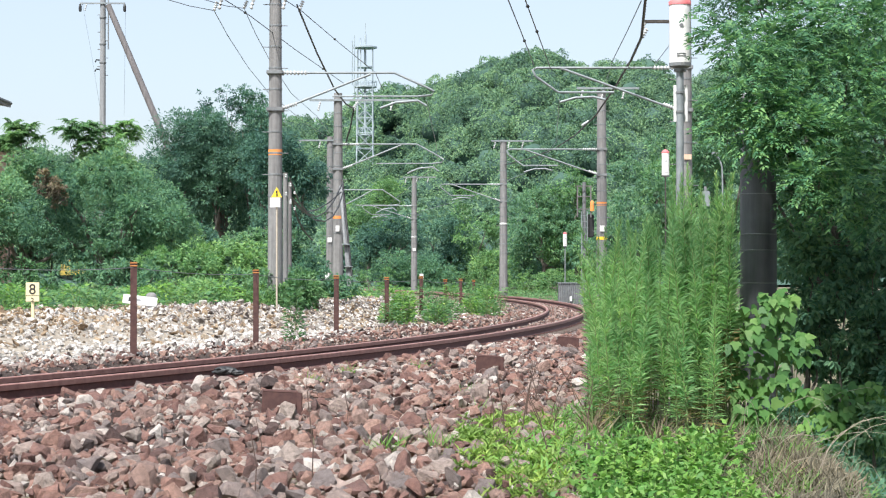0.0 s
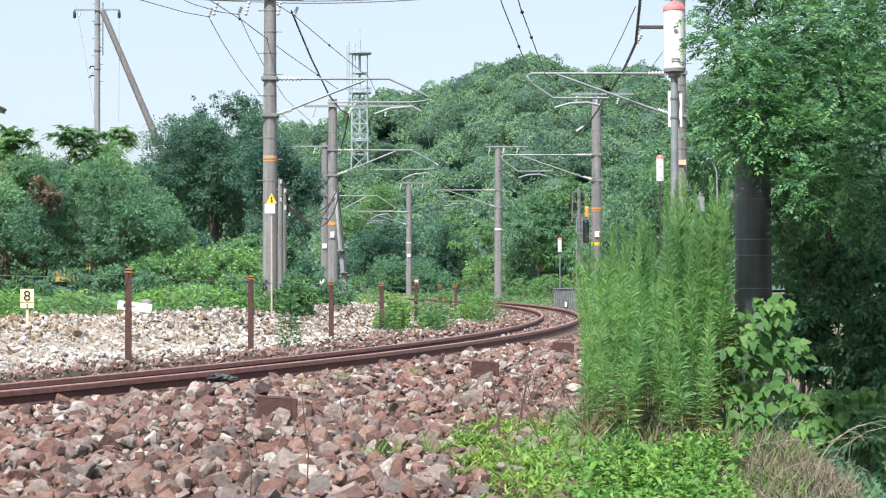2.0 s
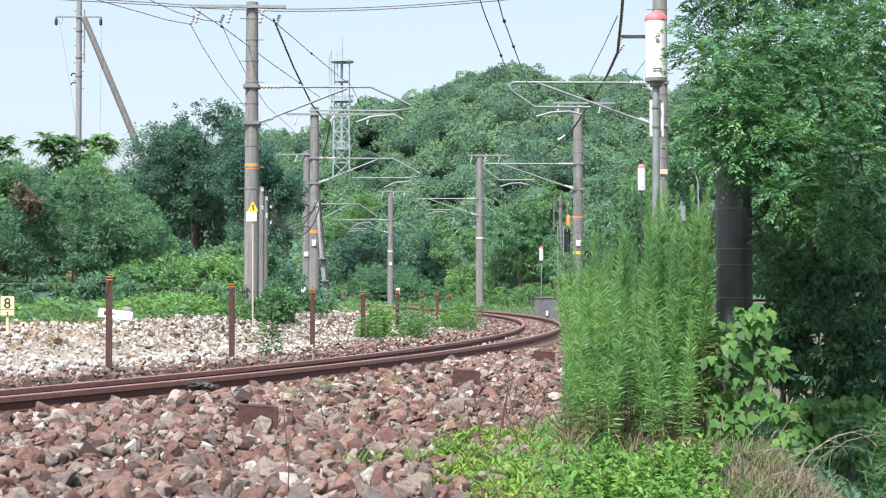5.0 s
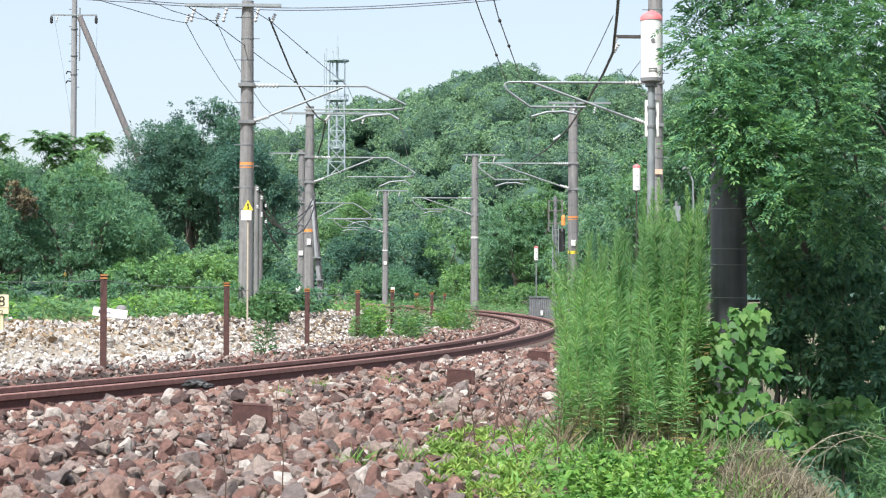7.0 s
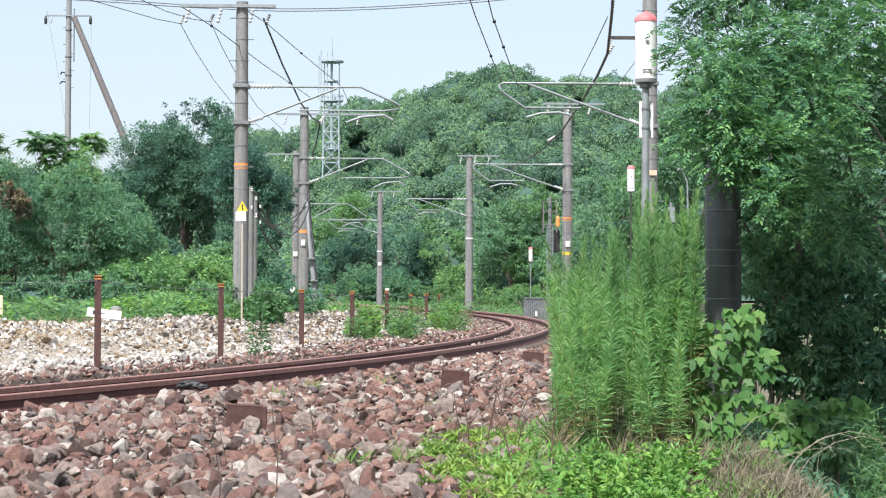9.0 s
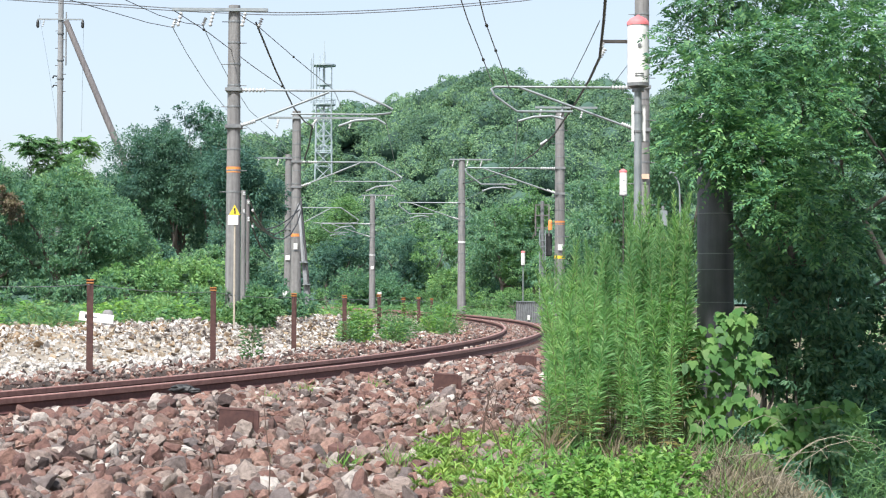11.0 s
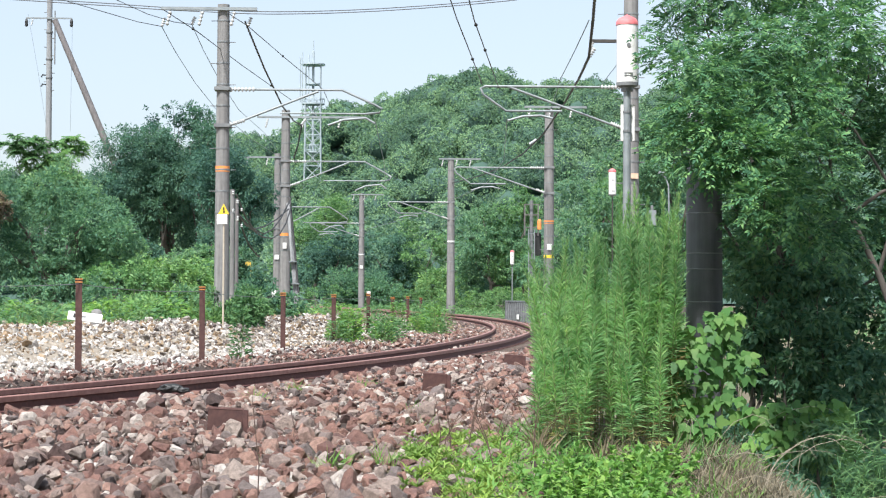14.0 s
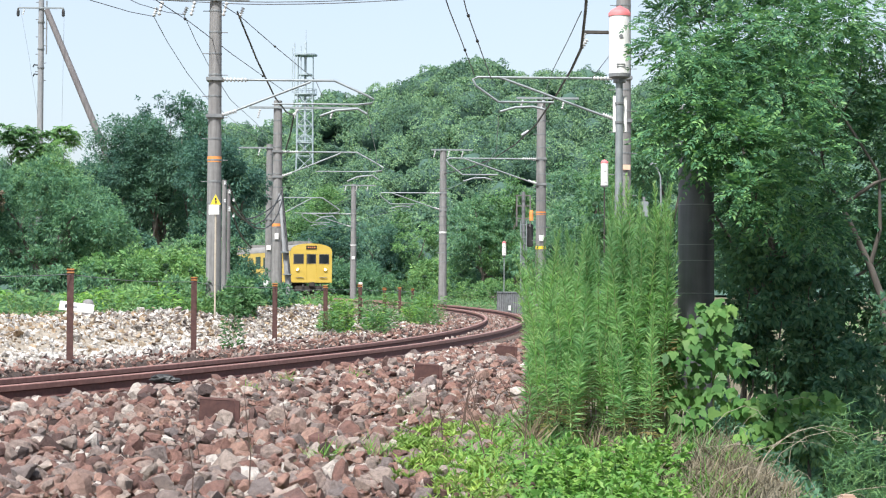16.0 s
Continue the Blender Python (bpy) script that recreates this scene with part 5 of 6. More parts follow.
def build_herbs():
    rng = np.random.default_rng(91)
    spots = []
    for k in range(120):
        y = rng.uniform(8.2, 11.4)
        x = rng.triangular(0.72, 1.25, 1.80) * y / 9.5
        spots.append((x, y, rng.uniform(0.09, 0.22) + (rng.uniform(0.03, 0.14) if rng.random() < 0.4 else 0.0), False))
    for k in range(7):
        y = rng.uniform(10.4, 11.6)
        spots.append((rng.uniform(0.95, 1.75) * y / 11, y, rng.uniform(0.3, 0.42), False))
    for k in range(16):
        y = rng.uniform(11.2, 12.8)
        spots.append((y * rng.uniform(0.112, 0.165), y, rng.uniform(0.16, 0.34), False))
    for k in range(46):
        y = rng.uniform(9.4, 14.4)
        x = 0.14 + (y - 10.5) * 0.02 + rng.triangular(-0.12, 0.3, 0.75)
        spots.append((x, y, rng.uniform(0.05, 0.15), True))
    for x, y, h, fine in spots:
        b = float(ground_height(x, y)[0])
        herb = thing("herb", "thin pale green weed growing through the ballast" if fine else "fresh green leafy weed growing through the ballast", "weed", (x, y, b), "low weeds at the ballast edge")
        g, fs = Geo(), []
        for j in range(9 if fine else 5):
            q = rng.normal(0, 0.09 if fine else 0.07, 2)
            hh = h * rng.uniform(0.55, 1.1)
            g.tube([(q[0] * 0.3, q[1] * 0.3, -0.05), (q[0] * 0.7, q[1] * 0.7, hh * 0.5), (q[0] * 1.3, q[1] * 1.3, hh)], [0.003, 0.0025, 0.0015], 4)
            n = 16 if fine else int(15 + hh * 34)
            t = np.sort(rng.uniform(0.15, 1.0, n)) ** 0.8
            a = np.arange(n) * 2.4 + rng.uniform(0, 6)
            base = np.stack([q[0] * (0.3 + t), q[1] * (0.3 + t), hh * t], 1)
            if fine:
                ax = np.stack([np.cos(a), np.sin(a), rng.uniform(0.2, 1.6, n)], 1)
                L = rng.uniform(0.03, 0.08, n)
                fs.append(leaf_faces(base, ax, L, L * 0.2, rng, shape="broad"))
            else:
                ax = np.stack([np.cos(a), np.sin(a), np.interp(t, [0, 0.8, 1], [-0.25, 0.15, 1.3]) + rng.normal(0, 0.25, n)], 1)
                L = rng.uniform(0.04, 0.085, n) * np.interp(t, [0, 0.7, 1], [1.1, 1.0, 0.6])
                fs.append(leaf_faces(base, ax, L, L * 0.5, rng, shape="lobed"))
        ob = new("foliage", quads_mesh("foliage", np.concatenate(fs), M_LEAF_GRASSY if fine else M_LEAF_HERB, fs[0].shape[1]))
        ob.parent = herb
        g.part("stem", M_STEM, herb)


build_herbs()


# ---- train ----
def rounded_front(w, h, z0):
    """Outline of the car's end: upright sides and an arched roof."""
    pts = [(-w / 2, z0), (w / 2, z0), (w / 2, z0 + h * 0.80)]
    for a in np.linspace(12, 168, 13):
        pts.append((w / 2 * math.cos(radians(a)) * 1.0, z0 + h * 0.80 + h * 0.20 * math.sin(radians(a)) ** 0.8))
    pts.append((-w / 2, z0 + h * 0.80))
    return pts


def build_car(front):
    """A commuter railcar 19.5 m long; its origin is at rail level under the middle, the front end towards -y."""
    car = thing("train_car", "yellow commuter train car with a grey roof" if not front else "yellow commuter train car with three front windows and lit headlamps", "train car")
    W, H, Z0, HL = 2.83, 2.60, 0.95, 9.75
    prof = rounded_front(W, H, Z0)
    m = len(prof)
    v = [(a, -HL, b) for a, b in prof] + [(a, HL, b) for a, b in prof]
    sides = [(k, (k + 1) % m, (k + 1) % m + m, k + m) for k in range(m)]
    roof = [f for f in sides if prof[f[0]][1] > Z0 + H * 0.79 and prof[f[1]][1] > Z0 + H * 0.79]
    wall = [f for f in sides if f not in roof]
    Geo().add(v, wall + [tuple(range(m))[::-1], tuple(range(m, 2 * m))]).part("body", M_TRAIN, car)
    Geo().add([(a * 1.004, y, b + 0.006) for a, y, b in v], roof).part("roof", M_TRAINROOF, car, "dusty grey roof", smooth=True)
    for s in (-1, 1):
        for k, y in enumerate(np.linspace(-6.9, 6.9, 4)):
            d = Geo().box((s * (W / 2 + 0.004), y, Z0 + 1.05), (0.03, 1.3, 1.85), bevel=0.01).part("door", M_TRAIN, car, "yellow double side door")
            Geo().box((s * (W / 2 + 0.022), y - 0.32, Z0 + 1.35), (0.012, 0.46, 0.8), bevel=0.004).part("pane", M_GLASS, d)
            Geo().box((s * (W / 2 + 0.022), y + 0.32, Z0 + 1.35), (0.012, 0.46, 0.8), bevel=0.004).part("pane", M_GLASS, d)
        for y in (-4.6, -2.3 - 0.0, 0.0, 2.3, 4.6):
            if min(abs(y - q) for q in np.linspace(-6.9, 6.9, 4)) > 0.9:
                Geo().box((s * (W / 2 + 0.004), y, Z0 + 1.4), (0.02, 1.6, 0.85), bevel=0.006).part("window", M_GLASS, car, "dark side window")
    for y in np.linspace(-6.5, 6.5, 3):
        Geo().box((0, y, Z0 + H + 0.06), (1.3, 1.9, 0.28), bevel=0.06).part("roof_unit", M_TRAINROOF, car, "grey roof ventilator")
    for y in (-6.7, 6.7):
        g = Geo().box((0, y, 0.55), (2.2, 2.9, 0.35), bevel=0.04)
        bogie = g.part("bogie", M_UNDER, car, "dark bogie")
        for dy in (-1.05, 1.05):
            for s in (-1, 1):
                Geo().tube([(s * 0.50, y + dy, 0.43), (s * 0.63, y + dy, 0.43)], 0.43, 20).part("wheel", M_UNDER, bogie)
    Geo().box((0, 0, 0.62), (2.2, 7.5, 0.55), bevel=0.05).part("equipment_box", M_UNDER, car, "dark underfloor equipment")
    Geo().box((0, 0, 0.93), (2.6, 19.3, 0.08)).part("underframe", M_UNDER, car, "dark underframe")
    if front:
        y = -HL
        for x, w in ((-0.87, 0.62), (0.0, 0.56), (0.87, 0.62)):
            win = Geo().box((x, y - 0.006, Z0 + 1.57), (w + 0.09, 0.03, 0.66), bevel=0.01).part("window_frame", M_WFRAME, car, "dark window surround")
            Geo().box((x, y - 0.024, Z0 + 1.57), (w, 0.015, 0.56), bevel=0.005).part("pane", M_GLASS, win)
        box = Geo().box((0, y - 0.01, Z0 + 2.33), (0.72, 0.05, 0.24), bevel=0.01).part("destination_box", M_BLACK, car, "dark destination display")
        for k in range(4):
            Geo().box((-0.2 + 0.14 * k, y - 0.038, Z0 + 2.33), (0.09, 0.006, 0.09)).part("bar", M_ORANGE, box)
        Geo().box((0, y - 0.012, Z0 + 1.93), (0.86, 0.04, 0.05)).part("door_rail", M_TRAIN, car)
        for s in (-1, 1):
            Geo().box((s * 0.36, y - 0.008, Z0 + 1.0), (0.025, 0.025, 1.95)).part("door_post", M_TRAIN, car)
            lamp = Geo().tube([(s * 0.95, y + 0.02, Z0 + 0.86), (s * 0.95, y - 0.07, Z0 + 0.86)], [0.13, 0.115], 18).part("headlamp", M_TRAIN, car, "round headlamp")
            Geo().tube([(s * 0.95, y - 0.068, Z0 + 0.86), (s * 0.95, y - 0.085, Z0 + 0.86)], 0.055, 18).part("lens", M_HEADLAMP, lamp, "lit warm white lens")
            Geo().tube([(s * 1.05, y - 0.05, Z0 + 0.34), (s * 0.55, y - 0.05, Z0 + 0.34)], 0.02, 6).part("hand_rail", M_STEELDARK, car)
            Geo().tube([(s * 0.6, y - 0.1, 0.85), (s * 0.6, y - 0.2, 0.7), (s * 0.6, y - 0.1, 0.45)], 0.03, 6).part("brake_hose", M_BLACK, car)
        Geo().box((0, y - 0.18, 0.82), (0.34, 0.45, 0.30), bevel=0.04).part("coupler", M_UNDER, car, "dark coupler")
        Geo().box((0, y + 0.05, 0.55), (2.2, 0.05, 0.35), bevel=0.02).part("snow_plough", M_UNDER, car)
        Geo().tube([(0.0, y + 0.7, Z0 + H), (0.0, y + 0.7, Z0 + H + 0.35)], 0.03, 6).part("aerial", M_STEEL, car)
    return car


LEAD, TRAIL = build_car(True), build_car(False)
NOSE_END, SPEED = 107.6, 10.9     # place of the nose at 16 s, metres per second


def on_rails(nose):
    """Pose of a car whose nose is at that place on the line: its bogies ride on the rails."""
    a, b = on_track(nose + 3.0), on_track(nose + 16.5)
    mid = [(p + q) / 2 for p, q in zip(a[:3], b[:3])]
    turn = math.degrees(math.atan2(b[0] - a[0], b[1] - a[1]))
    lean = math.degrees(math.atan(cant(nose) / 1.13))
    return pose(mid[0], mid[1], mid[2], 0, -lean, -turn)


# ---- wires ----
def wire(label, pts, r, mat, sag=0.0, beads=(), name="overhead_wire", twist=False):
    w = thing(name, label, "wire")
    fine = []
    pts = [Vector(p) for p in pts]
    for a, b in zip(pts, pts[1:]):
        for t in np.linspace(0, 1, 9)[:-1]:
            fine.append(a.lerp(b, t) - Vector((0, 0, sag * 4 * t * (1 - t))))
    fine.append(pts[-1])
    Geo().tube(fine, r, 6).part("cable", mat, w)
    if twist:
        coil = []
        for i in range((len(fine) - 1) * 10):
            k, t = divmod(i, 10)
            p = fine[k].lerp(fine[k + 1], t / 10)
            coil.append(p + Vector((math.cos(i * 1.1), 0, math.sin(i * 1.1))) * r * 0.8)
        Geo().tube(coil, r * 0.6, 5).part("wrapping", mat, w)
    for t in beads:
        k = int(t * (len(fine) - 1))
        p = fine[k]
        d = (fine[min(k + 1, len(fine) - 1)] - fine[max(k - 1, 0)]).normalized()
        Geo().tube([p - d * 0.045, p - d * 0.02, p + d * 0.02, p + d * 0.045], [r, r * 3.0, r * 3.0, r], 8).part("spacer", M_BLACK, w, "small dark clamp")
    return w


def build_wires():
    # feeder and messenger lines inside the curve
    wire("black twisted feeder cable hung between poles", [(-3.091, 37, 7.068), (-2.963, 41, 6.581), (-2.911, 47, 6.353), (-2.996, 54, 6.653), (-2.987, 58.6, 6.958)], 0.019, M_BLACK, twist=True)
    wire("black feeder cable running down a pole", [(-2.987, 58.6, 6.958), (-3.111, 58.8, 6.351), (-3.268, 58.9, 5.847)], 0.026, M_BLACK)
    wire("dark overhead messenger wire with clamps", [(-4.040, 31, 6.333), (-3.773, 34, 6.403), (-3.406, 40, 6.530), (-2.774, 50, 6.805)], 0.0095, M_WIRE, 0.0, (0.3, 0.55, 0.85))
    wire("dark overhead wire with clamps", [(-3.333, 36, 7.063), (-3.032, 37, 6.973), (-2.601, 42, 7.021), (-2.013, 52, 7.394), (-2.052, 60, 7.712)], 0.0095, M_WIRE, 0.0, (0.5, 0.75, 0.95))
    wire("thin grey power wire", [(-5.889, 30, 6.397), (-5.418, 34, 6.721), (-5.214, 36, 6.889), (-4.846, 37, 6.949)], 0.008, M_WIRE)
    wire("thin grey power wire descending to the next pole", [(-4.846, 37, 6.949), (-5.299, 43, 7.255), (-5.581, 50, 7.321), (-5.682, 57, 7.318), (-5.195, 66, 7.119), (-5.057, 78, 7.497)], 0.009, M_WIREPALE)
    wire("thin grey power wire", [(-5.098, 32, 6.704), (-4.877, 35, 6.892), (-4.521, 36.5, 6.967), (-4.213, 37, 6.997)], 0.008, M_WIRE)
    wire("thin grey power wire descending to the next pole", [(-4.213, 37, 6.997), (-4.605, 43, 7.283), (-4.805, 49, 7.295), (-4.946, 57, 7.300), (-4.769, 66, 7.395), (-5.032, 78, 7.673)], 0.009, M_WIREPALE)
    for k, (dy, n) in enumerate((((0, 0), 0), ((6, 0), 1))):
        z = 0.07 * k
        wire("pair of power wires crossing the railway", [(a[0], a[1], a[2] + z) for a in ((-16.506, 52, 10.346), (-8.119, 52, 9.826), (-5.099, 52, 9.675), (-3.086, 52, 9.642), (-0.067, 52, 9.776), (3.623, 52, 10.111), (15.365, 52, 12.057))], 0.014, M_WIRE, 0.02)
    # outside the curve
    wire("dark contact wire over the track", [(0.759, 24.5, 5.657), (1.048, 28, 5.738), (1.425, 32, 5.804), (1.922, 37, 5.791)], 0.010, M_WIRE, 0.0, (0.75,))
    wire("dark messenger wire over the track", [(1.035, 24.5, 5.657), (1.328, 28, 5.719), (1.745, 32, 5.731), (2.280, 37, 5.708)], 0.010, M_WIRE, 0.0, (0.4, 0.66))
    wire("heavy black feeder cable", [(2.597, 22, 5.425), (3.127, 27, 5.579), (3.406, 30, 5.416), (3.879, 36, 5.786), (4.146, 42, 5.897), (4.371, 50, 5.934), (4.415, 58, 6.039), (4.258, 66, 6.182), (3.825, 76, 6.480), (3.024, 86, 6.829)], 0.021, M_BLACK, twist=True)
    wire("thin grey wire above the track", [(3.406, 30, 6.055), (3.809, 36, 6.402), (4.369, 45, 6.893), (5.314, 58, 7.499)], 0.010, M_WIREPALE)
    wire("thin grey stay wire", [(4.657, 36, 6.076), (4.428, 37, 5.732)], 0.008, M_WIREPALE)
    # contact wires onward round the bend
    wire("contact wire round the bend", [(-0.346, 37, 5.039), (-0.194, 50, 5.111), (-0.171, 59, 5.131), (-2.276, 84, 5.075), (-4.320, 108, 4.759)], 0.008, M_WIREPALE, 0.02)
    wire("contact wire round the bend", [(2.459, 37, 5.063), (3.242, 50, 5.192), (3.159, 59, 5.017), (1.165, 86, 5.164), (-4.046, 112, 4.888)], 0.008, M_WIREPALE, 0.02)
    # drop wires on the power pole
    wire("thin drop wire from a power pole", [(-17.545, 84.85, 14.812), (-17.079, 84.85, 12.284), (-16.642, 84.85, 9.547)], 0.009, M_WIREPALE)
    wire("thin drop wire from a power pole", [(-15.409, 84.85, 14.594), (-15.438, 84.85, 11.737), (-15.465, 84.85, 9.137)], 0.009, M_WIREPALE)
    # slack cables between the equipment poles
    for k, (a, m, e) in enumerate((((-3.948, 45, 3.859), (-3.757, 52, 3.100), (-3.330, 58, 4.411)), ((-3.977, 45, 3.641), (-4.009, 52, 3.251), (-3.368, 58, 4.131)), ((-3.948, 45, 3.424), (-3.506, 52, 2.966), (-3.293, 58, 4.168)), ((-3.934, 45, 3.641), (-3.881, 47, 2.836), (-3.651, 49, 2.348)))):
        A, B, E = Vector(a), Vector(m), Vector(e)
        pts = [A * (1 - t) ** 2 + (B * 2 - (A + E) / 2) * 2 * t * (1 - t) + E * t * t for t in np.linspace(0, 1, 7)]
        wire("slack black communication cable between poles", pts, 0.022, M_BLACK)
    # insulators where the power wires are tied
    for p, q in (((-4.846, 37, 6.949), (-4.774, 37, 7.140)), ((-4.213, 37, 6.997), (-4.142, 37, 7.164)), ((-3.032, 37, 6.973), (-2.960, 37, 7.164)), ((3.406, 30, 5.416), (3.503, 30, 5.571)), ((4.523, 57, 6.252), (4.827, 58, 6.488)), ((-3.000, 58.5, 6.986), (-2.835, 58.6, 7.185))):
        w = thing("line_insulator", "white ribbed insulator tied to a power wire", "insulator")
        g = Geo()
        insulator(g, q, p, 0.045, 4)
        g.part("discs", M_PORCELAIN, w, smooth=True)


build_wires()


# ---- lattice tower on the hill ----
def build_tower():
    base = (-12.999, 292, 15.081)
    t = thing("radio_tower", "grey steel lattice radio tower on the wooded hill", "tower", base)
    H = 32.977 - base[2]
    w0, w1 = 1.42, 1.25
    corner = lambda k, z: (math.copysign(w0 + (w1 - w0) * z / H, (1, -1, -1, 1)[k]), math.copysign(w0 + (w1 - w0) * z / H, (1, 1, -1, -1)[k]), z)
    for k in range(4):
        Geo().tube([corner(k, -4), corner(k, H)], 0.105, 8).part("leg", M_TOWER, t)
        n = 7
        for i in range(n):
            a, b = H * i / n, H * (i + 1) / n
            g = Geo().tube([corner(k, a), corner((k + 1) % 4, b)], 0.06, 6).tube([corner((k + 1) % 4, a), corner(k, b)], 0.06, 6).tube([corner(k, b), corner((k + 1) % 4, b)], 0.07, 6)
            g.part("bracing", M_TOWER, t)
    def deck(z, r, rail=1.0, name="platform"):
        g = Geo().lathe((0, 0, z), [(r, 0), (r, 0.22)], 16)
        d = g.part(name, M_TOWER, t)
        if rail:
            for k in range(10):
                a = k * 0.628
                Geo().tube([(r * math.cos(a), r * math.sin(a), z), (r * math.cos(a), r * math.sin(a), z + rail)], 0.05, 5).part("rail_post", M_TOWER, d)
            Geo().tube([(r * math.cos(a), r * math.sin(a), z + rail) for a in np.linspace(0, 6.283, 17)], 0.05, 5, False).part("rail_ring", M_TOWER, d)
    deck(H, 1.9)
    deck(H * 0.55, 1.45, 1.3)
    top = 39.571 - base[2]
    for k in range(4):
        Geo().tube([corner(k, H), (corner(k, H)[0], corner(k, H)[1], top)], 0.075, 6).part("upper_leg", M_TOWER, t)
    deck((H + top) / 2, 1.35, 0)
    deck(top, 2.0, 0, "antenna_ring")
    Geo().tube([(0, 0, H * 0.5), (0, 0, 41.926 - base[2])], 0.22, 8).tube([(0.05, 0, top), (0.05, 0, 43.810 - base[2])], 0.07, 6).part("mast", M_TOWER, t, "slender central mast")
    for x, z0, z1 in ((-2.1, H + 0.3, top + 1.2), (-1.75, H - 1, top + 2.0), (-0.7, H, top + 1.6), (1.3, H, top - 0.6)):
        Geo().tube([(x, -1.0, z0), (x, -1.0, z1)], 0.10, 6).part("antenna", M_TOWER, t, "slim grey whip antenna")


build_tower()


# ---- lineside signals and signs ----
def beacon(x, y, top, r, h, post_r, base=None, plates=False, post_mat=M_STEEL):
    """White cylindrical lamp housing with a red cap on a slim post."""
    b = float(ground_height(x, y)[0]) - 0.1 if base is None else base
    t = thing("signal_beacon", "white cylindrical signal beacon with a red cap on a steel post", "signal", (x, y, b), "signal beacons along the line")
    z = top - b
    Geo().lathe((0, 0, 0), [(post_r, 0), (post_r, z - h - 0.02)], 14).part("post", post_mat, t, smooth=True)
    Geo().lathe((0, 0, z - h - 0.09), [(post_r * 1.7, 0), (post_r * 1.7, 0.04), (r * 1.02, 0.06), (r * 1.02, 0.10)], 24).part("socket", M_STEELDARK, t)
    body = Geo().lathe((0, 0, z - h), [(r, 0), (r, h * 0.3), (r, h * 0.6), (r, h * 0.87)], 28).part("housing", M_WHITE, t, smooth=True)
    Geo().lathe((0, 0, z - h * 0.14), [(r * 1.05, 0), (r * 1.05, h * 0.05), (r * 0.8, h * 0.10), (r * 0.15, h * 0.15), (r * 0.05, h * 0.16)], 28).part("cap", M_RED, t, "faded red cap", smooth=True)
    Geo().tube([(0, -r + 0.005, z - h * 0.45), (0, -r - 0.008, z - h * 0.45)], r * 0.19, 16).part("lens", M_STEELDARK, body, "small round lens")
    for k in range(2):
        Geo().box((0, -r + 0.002, z - h * 0.86 - k * h * 0.035), (r * 0.8, 0.012, h * 0.012)).part("bar", M_STEELDARK, body)
    if plates:
        for s in (-1, 1):
            Geo().box((s * 0.058 + 0.01, 0.03, z - h - 0.45), (0.045, 0.012, 0.42), bevel=0.003).part("strip_plate", M_WHITE, t, "pale narrow plate")
        for dz in (-0.34, -0.56):
            Geo().lathe((0, 0, z - h + dz), [(post_r * 1.2, 0), (post_r * 1.2, 0.025)], 14).part("clamp", M_STEELDARK, t)
    return t


